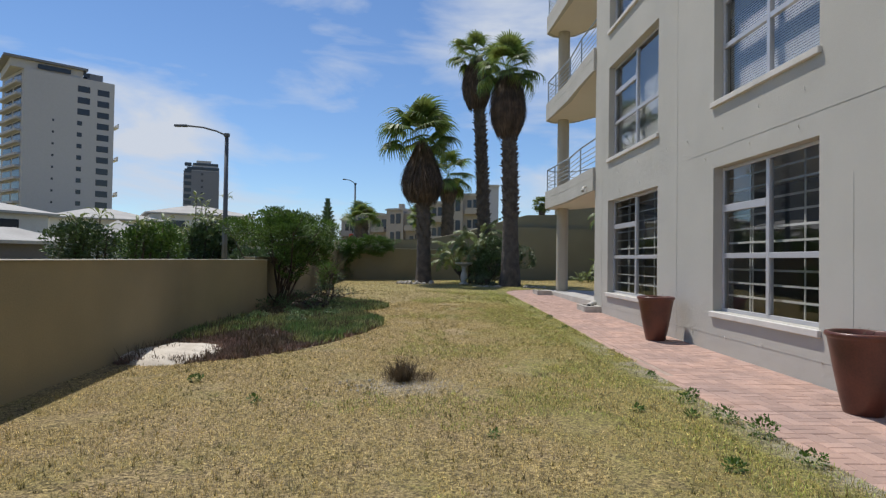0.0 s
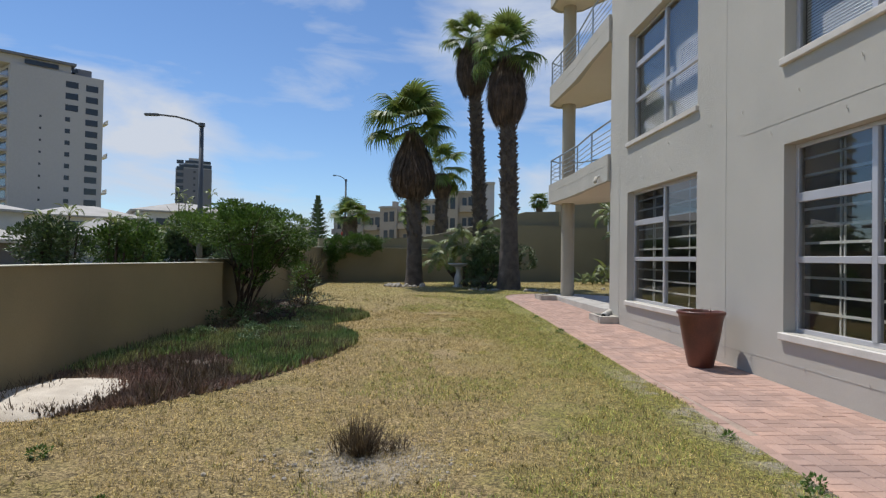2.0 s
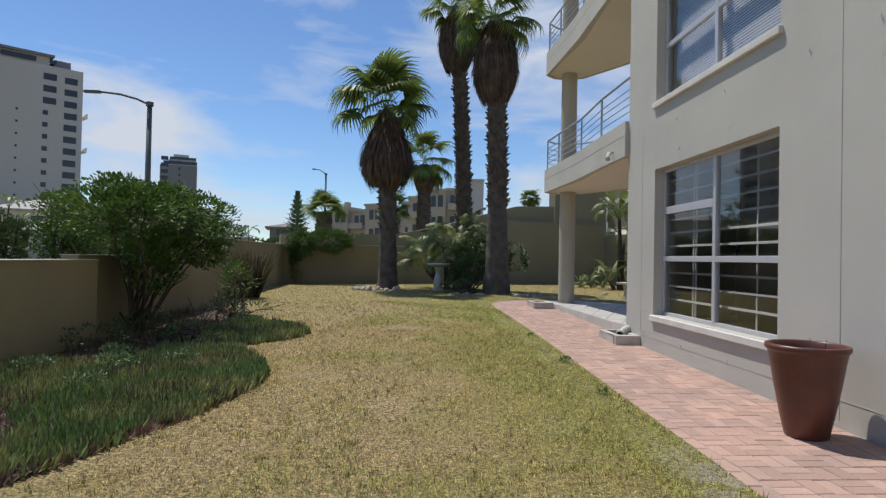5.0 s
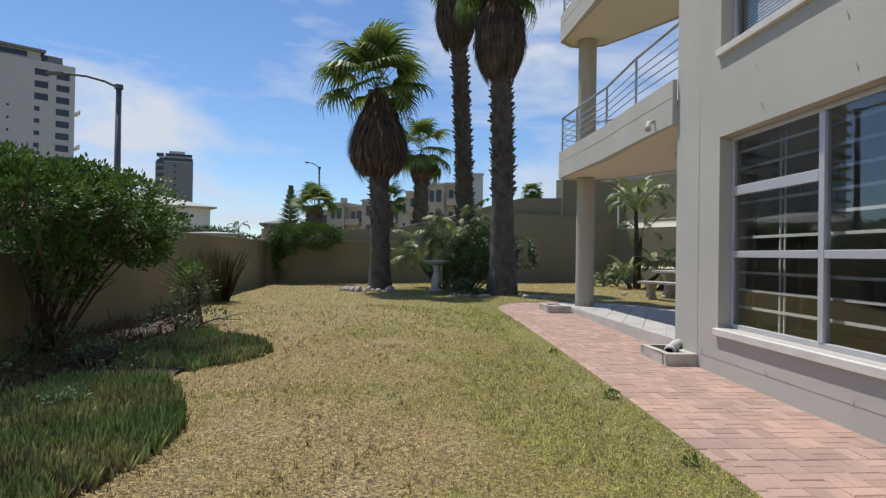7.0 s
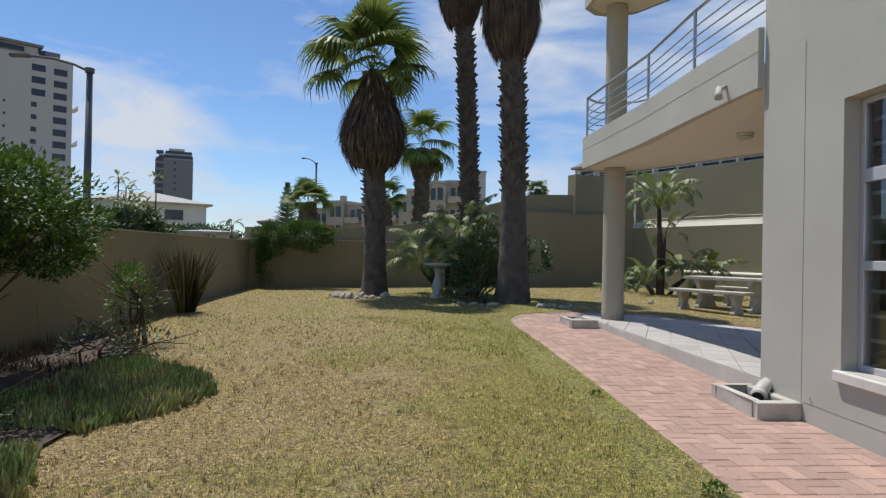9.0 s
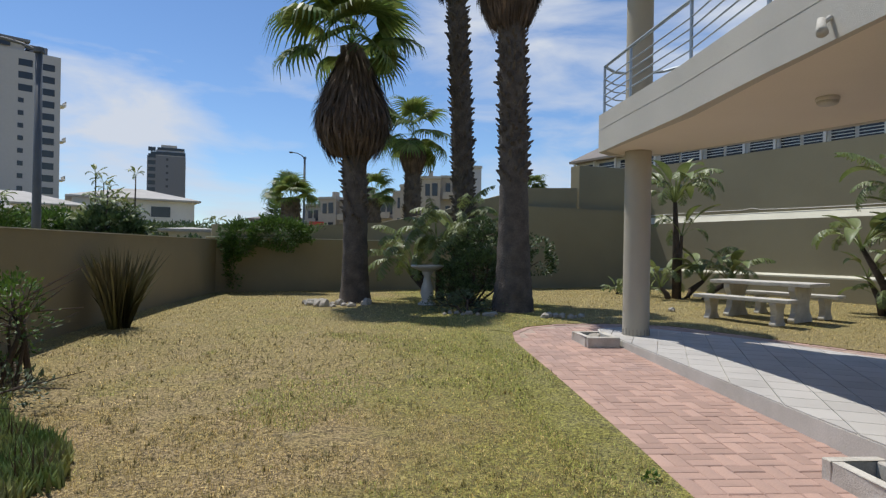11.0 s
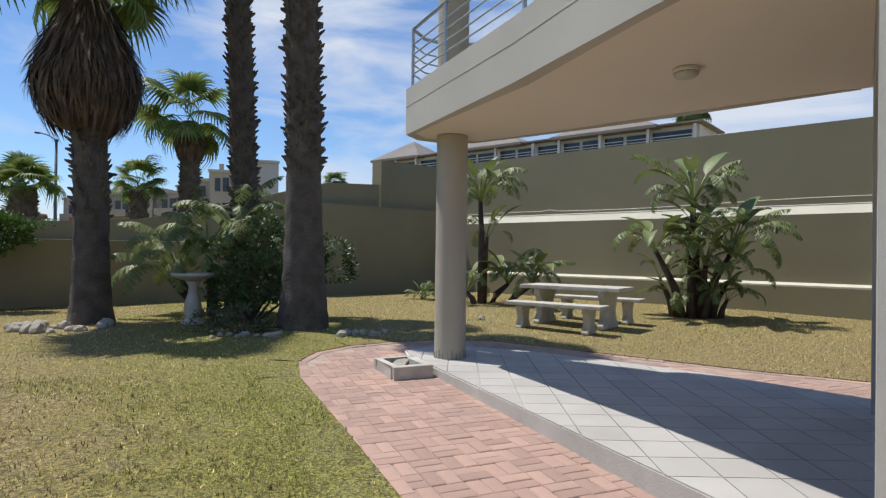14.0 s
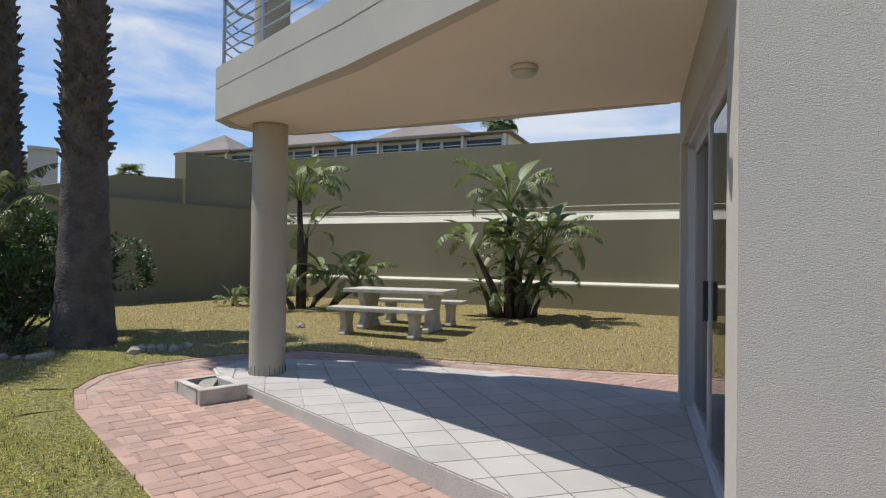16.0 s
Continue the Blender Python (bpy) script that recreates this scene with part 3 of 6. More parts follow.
def window(name, y0, y1, z0, z1, bars):
    w = thing(name, pose(FX, (y0 + y1) / 2, z0), "aluminium window with " + ("horizontal burglar bars behind dark glass" if bars else "closed pale blinds behind the glass"), "window")
    w["kind"] = "structure"
    hw, h = (y1 - y0) / 2, z1 - z0
    fx = 0.13

    def add(nm, material, boxes, label="", r=0.0):
        b = bmesh.new()
        for q in boxes:
            box(b, *q)
        if r:
            soften(b, r, 1)
        return part(nm, b, material, w, label)

    def pane(x, y_a, y_b, z_a, z_b):
        b = bmesh.new()
        b.faces.new([b.verts.new(p) for p in ((x, y_b, z_a), (x, y_a, z_a), (x, y_a, z_b), (x, y_b, z_b))])
        return part("pane", b, M_GLASS, w)

    add("window_sill", M_SILL, [(-0.045, fx + 0.03, -hw - 0.04, hw + 0.04, -0.085, -0.004)], "painted sill, chipped along its edge", 0.008)
    add("window_frame", M_ALU, [(fx, fx + 0.05, -hw + 0.002, -hw + 0.05, 0, h - 0.002), (fx, fx + 0.05, hw - 0.05, hw - 0.002, 0, h - 0.002),
                                (fx + 0.001, fx + 0.049, -hw + 0.05, hw - 0.05, 0, 0.05), (fx + 0.001, fx + 0.049, -hw + 0.05, hw - 0.05, h - 0.05, h - 0.002)], "", 0.004)
    add("mullion", M_ALU, [(fx - 0.01, fx + 0.055, -0.035, 0.035, 0.051, h - 0.051)], "", 0.004)
    add("transom", M_ALU, [(fx - 0.008, fx + 0.05, -hw + 0.051, -0.036, 0.76, 0.83), (fx - 0.008, fx + 0.05, 0.036, hw - 0.051, 0.76, 0.83),
                           (fx - 0.012, fx + 0.05, 0.036, hw - 0.051, 1.42, 1.52)], "", 0.004)
    for a, b, c, d in ((-hw + 0.05, -0.035, 0.05, 0.76), (-hw + 0.05, -0.035, 0.83, h - 0.05), (0.035, hw - 0.05, 0.05, 0.76), (0.035, hw - 0.05, 0.83, 1.42), (0.035, hw - 0.05, 1.52, h - 0.05)):
        g = pane(fx + 0.022, a, b, c, d)
        g.visible_shadow = False
    if bars:
        k = 0.22
        while k < h - 0.12:
            bb = bmesh.new()
            box(bb, fx + 0.09, fx + 0.098, -hw + 0.01, hw - 0.01, k, k + 0.028)
            part("burglar_bar", bb, M_BAR, w)
            k += 0.185
        add("bar_upright", M_BAR, [(fx + 0.099, fx + 0.112, q, q + 0.02, 0.02, h - 0.02) for q in (-hw * 0.5, hw * 0.45, hw * 0.5)])
    else:
        sl = bmesh.new()
        k = 0.03
        while k < h - 0.04:
            vv = [sl.verts.new(p) for p in ((fx + 0.10, -hw + 0.03, k), (fx + 0.10, hw - 0.03, k), (fx + 0.115, hw - 0.03, k + 0.036), (fx + 0.115, -hw + 0.03, k + 0.036))]
            sl.faces.new(vv)
            k += 0.034
        part("blind", sl, M_BLIND, w, "closed venetian blind")
    return w


num = 1
for key in ("A", "B"):
    for lev in (0, 1, 2):
        window("window_%d" % num, WIN[key][0], WIN[key][1], LEVELS[lev][0], LEVELS[lev][1], lev == 0)
        num += 1


# sliding doors
def sliding_door(name, z0, z1):
    ang = math.degrees(math.atan2(DWD.y, DWD.x))
    px, py = dw(DOOR0, -0.10)
    d = thing(name, pose(px, py, z0, 0, 0, ang), "aluminium framed sliding glass door, closed", "door")
    d["kind"] = "structure"
    L_, h = DOOR1 - DOOR0, z1 - z0

    def add(nm, material, boxes, label=""):
        b = bmesh.new()
        for q in boxes:
            box(b, *q)
        return part(nm, b, material, d, label)
    add("door_frame", M_ALU, [(0.002, 0.05, -0.03, 0.05, 0, h), (L_ - 0.05, L_ - 0.002, -0.03, 0.05, 0, h), (0.05, L_ - 0.05, -0.03, 0.05, 0, 0.03), (0.05, L_ - 0.05, -0.03, 0.05, h - 0.05, h - 0.002)])
    for a, b, yy in ((0.05, L_ / 2 + 0.03, 0.0), (L_ / 2 - 0.03, L_ - 0.05, -0.028)):
        add("door_leaf", M_ALU, [(a, a + 0.055, yy, yy + 0.025, 0.03, h - 0.05), (b - 0.055, b, yy, yy + 0.025, 0.03, h - 0.05),
                                 (a + 0.055, b - 0.055, yy, yy + 0.025, 0.03, 0.09), (a + 0.055, b - 0.055, yy, yy + 0.025, h - 0.11, h - 0.05)])
        gb = bmesh.new()
        gb.faces.new([gb.verts.new(p) for p in ((b - 0.055, yy + 0.012, 0.09), (a + 0.055, yy + 0.012, 0.09), (a + 0.055, yy + 0.012, h - 0.11), (b - 0.055, yy + 0.012, h - 0.11))])
        g = part("door_pane", gb, M_GLASS, d)
        g.visible_shadow = False
    add("door_handle", M_BLACK, [(L_ / 2 - 0.02, L_ / 2 + 0.02, 0.026, 0.055, 0.9, 1.16)], "black pull handle")
    return d


sliding_door("door_1", 0.105, 2.42)
sliding_door("door_2", 3.46, 5.4)
sliding_door("door_3", 6.42, 8.36)

# balconies with column, rail and lamp
BALC = [(3.255, 11.297), (3.2, 11.305), (3.2, 12.6), (3.24, 14.2), (3.19, 15.8), (3.16, 16.72), (3.42, 16.98), (3.75, 17.04), (4.15, 16.85), (4.7, 15.9), (5.2, 14.95), (5.65, 13.95), (6.02, 13.12)]


def inset(poly, d):
    c = Vector((4.5, 14.2))
    out = []
    for p in poly:
        v = Vector(p) - c
        out.append(tuple(c + v * (1 - d / v.length)))
    return out


def balcony(name, z):
    b_ob = thing(name, pose(4.2, 14.2, z), "curved rendered balcony with a steel rail, on a round column", "balcony", "balconies of the apartment block")
    T_ = Matrix.Translation((-4.2, -14.2, 0))

    def put(nm, bm_, material, label="", smooth=False):
        bmesh.ops.transform(bm_, matrix=T_, verts=bm_.verts[:])
        return part(nm, bm_, material, b_ob, label, smooth)
    b = bmesh.new()
    prism(b, (BALC + [dw(3.3, 0.002), dw(0.002, 0.002)])[::-1], 0.0, 0.22)
    bmesh.ops.recalc_face_normals(b, faces=b.faces[:])
    put("slab", b, M_SOFFIT, "painted soffit slab")
    b = bmesh.new()
    outer, inner = BALC[:], inset(BALC, 0.14)
    outer = inset(BALC, -0.006)
    for i in range(len(outer) - 1):
        prism(b, [outer[i], inner[i], inner[i + 1], outer[i + 1]][::-1], -0.006, 0.555)
    bmesh.ops.remove_doubles(b, verts=b.verts[:], dist=0.0005)
    put("fascia", b, M_FACADE, "rendered edge beam with a fine joint line")
    b = bmesh.new()
    o2 = inset(BALC[1:], -0.007)
    for i in range(len(o2) - 1):
        p, q = Vector(o2[i]), Vector(o2[i + 1])
        tube(b, [(*p, 0.33), (*q, 0.33)], 0.003, 4)
    put("joint_line", b, M_CRACK)
    rail = [(3.275, 11.305)] + inset(BALC, 0.1)[2:]
    for k, zz in enumerate((0.72, 0.84, 0.96, 1.08, 1.27)):
        b = bmesh.new()
        tube(b, [(*p, zz) for p in rail], 0.022 if k == 4 else 0.010, 6)
        put("handrail" if k == 4 else "rail_bar", b, M_RAIL)
    ln = 0.0
    for i in range(len(rail)):
        if i in (2, 3, 6, 8, 10) or i == 4 or i == 1:
            b = bmesh.new()
            tube(b, [(*rail[i], 0.555), (*rail[i], 1.27)], 0.02, 8)
            put("rail_post", b, M_RAIL)
    return b_ob


def column(z0, z1):
    c = thing("column", pose(3.71, 16.56, z0), "round rendered column", "column", "columns of the balconies")
    b = bmesh.new()
    lathe(b, [(0.193, 0), (0.196, 0.02), (0.193, 0.1), (0.19, z1 - z0 - 0.03), (0.19, z1 - z0)], 32)
    part("shaft", b, M_COLUMN, c, "", True)
    if z0 < 1:
        b = bmesh.new()
        for k in range(22):
            a = 2 * math.pi * k / 22
            box(b, -0.003, 0.003, 0.189, 0.199, 0.0, 0.10 + 0.02 * math.sin(k * 2.1), Matrix.Rotation(a, 4, "Z"))
        part("flute", b, M_GROUT, c, "dark scored joints round the foot")
    return c


for k, z in enumerate((2.83, 5.77, 8.71)):
    balcony("balcony", z)
column(0.09, 2.829)
column(3.051, 5.769)
column(5.991, 8.709)
bm = bmesh.new()
for z in (3.055, 5.995):
    for px, py in ((5.45, 14.2), (6.0, 12.98)):
        box(bm, px - 0.04, px + 0.04, py - 0.04, py + 0.04, z, z + 2.71)
sc = part("screen_post", bm, M_STEEL, None, "dark upright screen posts at the rear edge of the balconies")
tagged(sc, category="post")


def dome_light():
    l0 = thing("bulkhead_light", pose(4.25, 13.3, 2.829, 180, 0, 0), "round pale bulkhead light on the soffit", "ceiling light")
    b = bmesh.new()
    lathe(b, [(0.10, 0), (0.103, 0.015), (0.10, 0.03), (0.097, 0.035)], 28)
    part("base", b, M_SILL, l0, "", True)
    b = bmesh.new()
    lathe(b, [(0.094, 0.036), (0.092, 0.055), (0.076, 0.07), (0.035, 0.08), (0.01, 0.082)], 28)
    part("shade", b, M_PVC, l0, "ribbed glass shade", True)


dome_light()
f0 = thing("flood_light", pose(3.16, 11.85, 2.94, 0, 0, 0), "small beige-painted spotlight on the balcony edge", "lamp")
bm = bmesh.new()
tube(bm, [(0.03, 0, 0.05), (-0.04, -0.02, 0.0)], 0.02, 8)
part("bracket", bm, M_FACADE, f0)
bm = bmesh.new()
tube(bm, [(-0.04, 0.0, 0.03), (-0.07, -0.05, -0.06), (-0.08, -0.07, -0.09)], [0.025, 0.036, 0.04], 12)
part("lamp_head", bm, M_FACADE, f0, "", True)

# ---- garden things ----
def rotz(a):
    return Matrix.Rotation(a, 4, "Z")


def pot(x, y, rz):
    t = thing("plant_pot", pose(x, y, ground_z(y) - 0.012, 0, 0, rz), "tall tapered brown-red glazed pot standing on the paving", "plant pot", "pots along the path")
    t.matrix_basis = t.matrix_basis @ Matrix.Diagonal((0.95, 0.95, 0.97, 1))
    b = bmesh.new()
    lathe(b, [(0.15, 0.0), (0.158, 0.012), (0.19, 0.15), (0.235, 0.38), (0.272, 0.60), (0.285, 0.665), (0.292, 0.68), (0.305, 0.69), (0.308, 0.71),
              (0.302, 0.726), (0.285, 0.73), (0.272, 0.722), (0.262, 0.66), (0.225, 0.45), (0.2, 0.40), (0.02, 0.39)], 40)
    part("body", b, M_POT, t, "", True)
    b = bmesh.new()
    lathe(b, [(0.228, 0.452), (0.228, 0.5), (0.01, 0.53)], 20, wobble=0.03, rnd=random.Random(4))
    part("soil", b, M_SOIL, t)
    b = bmesh.new()
    rnd = random.Random(int(x * 100 + y * 10))
    for k in range(5):
        a, r0 = rnd.uniform(0, 6.3), rnd.uniform(0.02, 0.15)
        p = Vector((r0 * math.cos(a), r0 * math.sin(a), 0.5))
        tube(b, [p, p + Vector((rnd.uniform(-.05, .05), rnd.uniform(-.05, .05), 0.15)), p + Vector((rnd.uniform(-.12, .12), rnd.uniform(-.12, .12), rnd.uniform(0.22, 0.28)))], [0.006, 0.005, 0.003], 5)
    part("dead_stem", b, M_DRY, t)


pot(2.83, 6.38, 20)
pot(2.88, 1.92, 75)


def drain_box(x, y, lx, ly, rz, pipe):
    t = thing("drain_box", pose(x, y, ground_z(y) - 0.02, 0, 0, rz), "shallow pale concrete drain surround" + (" with a grey pipe elbow" if pipe else " on the paving"), "drain", "drain surrounds")
    h, w = 0.15, 0.085
    b = bmesh.new()
    for q in ((-lx, lx, -ly, -ly + w), (-lx, lx, ly - w, ly), (-lx, -lx + w, -ly + w, ly - w), (lx - w, lx, -ly + w, ly - w)):
        box(b, *q, 0, h)
    bmesh.ops.remove_doubles(b, verts=b.verts[:], dist=0.0005)
    soften(b, 0.008, 1)
    part("surround", b, M_CONC, t)
    b = bmesh.new()
    box(b, -lx + w, lx - w, -ly + w, ly - w, 0.0, 0.055)
    part("grate", b, M_BLACK, t)
    if pipe:
        b = bmesh.new()
        tube(b, [(0.20, 0.12, 0.20), (0.10, 0.02, 0.19), (-0.02, -0.10, 0.14)], 0.058, 18)
        tube(b, [(0.0, -0.085, 0.148), (-0.03, -0.115, 0.133)], 0.068, 18)
        part("pipe", b, M_PVC, t, "", True)
        # black disc on the solid pipe stands for the shade in its bore
        b = bmesh.new()
        tube(b, [(-0.028, -0.113, 0.134), (-0.034, -0.119, 0.131)], 0.05, 18)
        part("pipe_mouth", b, M_BLACK, t, "black disc for the shade inside the pipe end")
    else:
        b = bmesh.new()
        prism(b, [(0.02, 0.05), (0.16, 0.2), (0.03, 0.26), (-0.08, 0.16)], 0.03, [0.06, 0.13, 0.15, 0.07])
        part("rubble", b, M_ROCK, t, "broken piece of mortar")


drain_box(3.07, 11.08, 0.19, 0.38, 0, True)
drain_box(3.0, 16.27, 0.235, 0.32, 4, False)


# concrete table and two benches
def furniture(kind, x, y, length, width, height, top_t, leg_at):
    ang = math.degrees(math.atan2(-1.06, 0.63))
    t = thing(kind, pose(x, y, ground_z(y) - 0.01, 0, 0, ang), ("weathered white concrete garden table with two curved legs on the lawn" if kind == "garden_table"
              else "weathered white concrete garden bench with two curved legs on the lawn"), "table" if kind == "garden_table" else "bench",
              "" if kind == "garden_table" else "benches at the concrete table")
    b = bmesh.new()
    box(b, -length / 2, length / 2, -width / 2, width / 2, height - top_t, height)
    soften(b, 0.012, 2)
    part("tabletop" if kind == "garden_table" else "seat", b, M_CONC, t, "sunlit slab with worn edges")
    hh = height - top_t
    for s in (-1, 1):
        b = bmesh.new()
        prof = [(-0.46, 0), (-0.48, 0.1), (-0.34, 0.28), (-0.30, 0.5), (-0.36, 0.72), (-0.46, 0.88), (-0.46, 1.0)]
        pts = [(p * width, z * hh) for p, z in prof] + [(-p * width, z * hh) for p, z in prof[::-1]]
        a_ = [b.verts.new((s * leg_at - 0.06, p, z)) for p, z in pts]
        c_ = [b.verts.new((s * leg_at + 0.06, p, z)) for p, z in pts]
        b.faces.new(a_)
        b.faces.new(c_[::-1])
        for i in range(len(pts)):
            j = (i + 1) % len(pts)
            b.faces.new((a_[j], a_[i], c_[i], c_[j]))
        bmesh.ops.recalc_face_normals(b, faces=b.faces[:])
        soften(b, 0.01, 1)
        part("leg", b, M_CONC, t)


furniture("garden_bench", 6.54, 18.55, 1.8, 0.38, 0.48, 0.065, 0.62)
furniture("garden_table", 7.30, 19.03, 1.92, 0.76, 0.74, 0.07, 0.62)
furniture("garden_bench", 8.10, 19.46, 1.8, 0.38, 0.48, 0.065, 0.62)

bath = thing("bird_bath", pose(0.78, 21.1, 0.08), "grey cast concrete bird bath on a turned pedestal", "bird bath")
b = bmesh.new()
lathe(b, [(0.2, 0), (0.2, 0.05), (0.14, 0.09), (0.11, 0.13), (0.13, 0.2), (0.15, 0.28), (0.13, 0.4), (0.085, 0.55), (0.075, 0.66), (0.11, 0.72), (0.13, 0.76)], 24)
part("pedestal", b, M_PVC, bath, "", True)
b = bmesh.new()
lathe(b, [(0.1, 0.76), (0.22, 0.79), (0.34, 0.84), (0.375, 0.88), (0.36, 0.90), (0.33, 0.88), (0.2, 0.83), (0.02, 0.81)], 32)
part("basin", b, M_PVC, bath, "", True)


# ---- palms ----
def fan_leaf_mesh(seed, spread=0.86, petiole=0.75, blade=0.62, droop=0.35, width=0.027):
    """One fan leaf: stalk along +x from the origin, blades fanned at its end, tips hanging."""
    rnd = random.Random(seed)
    v, f = [], []
    up = 0.12
    for k in range(5):
        s = k / 4
        x, z = petiole * s, up * s
        w = 0.018 - 0.008 * s
        v += [(x, -w, z), (x, w, z)]
    for k in range(4):
        f.append((2 * k, 2 * k + 1, 2 * k + 3, 2 * k + 2))
    n = 30
    for k in range(n):
        a = (k / (n - 1) - 0.5) * 4.3 * spread
        l_ = blade * (0.72 + 0.28 * math.cos(a * 0.7)) * rnd.uniform(0.9, 1.08)
        d = Vector((math.cos(a), math.sin(a), 0))
        side = Vector((-d.y, d.x, 0))
        base = Vector((petiole, 0, up))
        s0 = len(v)
        for q, wid, dz in ((0.0, 0.35, 0.0), (0.35, 1.0, 0.05), (0.62, 0.9, 0.0), (0.85, 0.5, -droop * 0.35), (1.0, 0.05, -droop * rnd.uniform(0.7, 1.4))):
            c = base + d * (l_ * q * (1 - 0.18 * max(0, q - 0.7))) + Vector((0, 0, dz * l_ + 0.05 * abs(math.sin(a)) * q - 0.10 * q * q * abs(a) / 2))
            w = side * width * wid * (1 + 0.9 * q * (1 - q))
            tw = Vector((0, 0, 0.012 * (1 if k % 2 else -1) * (1 - q)))
            v += [tuple(c - w + tw), tuple(c + w - tw)]
        for m_ in range(4):
            p = s0 + 2 * m_
            f.append((p, p + 1, p + 3, p + 2))
    return v, f


FANS = []
for k in range(4):
    v, f = fan_leaf_mesh(k, 0.9, 0.72, 0.72, 0.22 + 0.14 * k, 0.031)
    me = bpy.data.meshes.new("fan_frond")
    me.from_pydata(v, [], f)
    me.materials.append(M_PALM)
    FANS.append(me)


def palm(name, x, y, z0, label, trunk, boots, skirt, crown_z, crown_r, n_leaf, seed, lean=(0, 0), low=-0.5):
    """trunk: (z, radius) rows; skirt: (z, radius) rows from bottom to top; boots: z range with leaf bases."""
    rnd = random.Random(seed)
    t = thing(name, pose(x, y, z0), label, "palm tree")

    def axis(z):
        q = z / crown_z
        return Vector((lean[0] * q * q, lean[1] * q * q, z))
    b = bmesh.new()
    seg, rings = 20, []
    z = -0.15
    top = trunk[-1][0]
    zs = [r[0] for r in trunk]
    rs = [r[1] for r in trunk]
    while z <= top:
        c = axis(max(z, 0))
        ring = []
        for i in range(seg):
            a = 2 * math.pi * i / seg
            r = float(np.interp(z, zs, rs)) * (1 + 0.05 * noise.noise((math.cos(a) * 2, math.sin(a) * 2, z * 5)) + rnd.uniform(-0.03, 0.03))
            ring.append(b.verts.new((c.x + r * math.cos(a), c.y + r * math.sin(a), z)))
        rings.append(ring)
        z += 0.09
    for p, q in zip(rings, rings[1:]):
        for i in range(seg):
            j = (i + 1) % seg
            b.faces.new((p[i], p[j], q[j], q[i]))
    b.faces.new(rings[-1])
    part("trunk", b, M_BARK, t, "", True)
    if boots:
        v, f = [], []
        z, k = boots[0], 0
        while z < boots[1]:
            for q in range(boots[2]):
                a = k * 2.4 + q * 2 * math.pi / boots[2] + rnd.uniform(-0.2, 0.2)
                c = axis(z)
                r = float(np.interp(z, zs, rs)) * 0.93
                d, s = Vector((math.cos(a), math.sin(a), 0)), Vector((-math.sin(a), math.cos(a), 0))
                w, l_ = rnd.uniform(0.025, 0.055), rnd.uniform(0.06, 0.19)
                o = c + d * r
                tip = o + d * l_ * rnd.uniform(0.5, 0.9) + Vector((0, 0, rnd.uniform(-0.02, 0.10)))
                n0 = len(v)
                v += [tuple(o - s * w), tuple(o + s * w), tuple(o + s * w * 0.7 - Vector((0, 0, 0.09))), tuple(o - s * w * 0.7 - Vector((0, 0, 0.09))),
                      tuple(tip - s * w * 0.5), tuple(tip + s * w * 0.5), tuple(tip + s * w * 0.3 - Vector((0, 0, 0.03))), tuple(tip - s * w * 0.3 - Vector((0, 0, 0.03)))]
                f += [(n0, n0 + 1, n0 + 5, n0 + 4), (n0 + 1, n0 + 2, n0 + 6, n0 + 5), (n0 + 2, n0 + 3, n0 + 7, n0 + 6), (n0 + 3, n0, n0 + 4, n0 + 7), (n0 + 4, n0 + 5, n0 + 6, n0 + 7)]
            z += 0.075
            k += 1
        pydata("leaf_base", v, f, M_BARK, t, "jagged cut leaf bases", kind="stuff")
    if skirt:
        b = bmesh.new()
        c = axis(skirt[len(skirt) // 2][0])
        lathe(b, [(0.78 * r, z_) for z_, r in skirt], 28, (c.x, c.y), 0.12, rnd)
        part("dead_core", b, M_THATCH, t, "", True)
        v, f = [], []
        sz, sr = [q[0] for q in skirt], [q[1] for q in skirt]
        for k in range(3400):
            a, q = rnd.uniform(0, 2 * math.pi), rnd.random() ** 0.8
            z1 = sz[0] + 0.25 + (sz[-1] - sz[0] - 0.25) * q
            l_ = rnd.uniform(0.35, 0.8)
            z2 = max(sz[0] - rnd.uniform(-0.15, 0.3), z1 - l_)
            r1 = float(np.interp(z1, sz, sr)) * rnd.uniform(0.86, 1.0)
            r2 = max(float(np.interp(z2, sz, sr)), r1 * 0.6) * rnd.choice((rnd.uniform(0.84, 1.06), rnd.uniform(0.9, 1.22)))
            w = rnd.uniform(0.008, 0.028)
            a2 = a + rnd.uniform(-0.08, 0.08)
            s = Vector((-math.sin(a), math.cos(a), 0)) * w
            p1 = Vector((c.x + r1 * math.cos(a), c.y + r1 * math.sin(a), z1))
            pm = Vector((c.x + (r1 * .5 + r2 * .5) * 1.05 * math.cos(a), c.y + (r1 * .5 + r2 * .5) * 1.05 * math.sin(a), (z1 + z2) / 2))
            p2 = Vector((c.x + r2 * math.cos(a2), c.y + r2 * math.sin(a2), z2))
            n0 = len(v)
            v += [tuple(p1 - s), tuple(p1 + s), tuple(pm - s * 1.2), tuple(pm + s * 1.2), tuple(p2)]
            f += [(n0, n0 + 1, n0 + 3, n0 + 2), (n0 + 2, n0 + 3, n0 + 4)]
        pydata("dead_fronds", v, f, M_THATCH, t, "thick hanging skirt of dead brown fronds", kind="stuff")
    crown = new("crown")
    crown.parent = t
    crown.matrix_basis = Matrix.Translation(axis(crown_z))
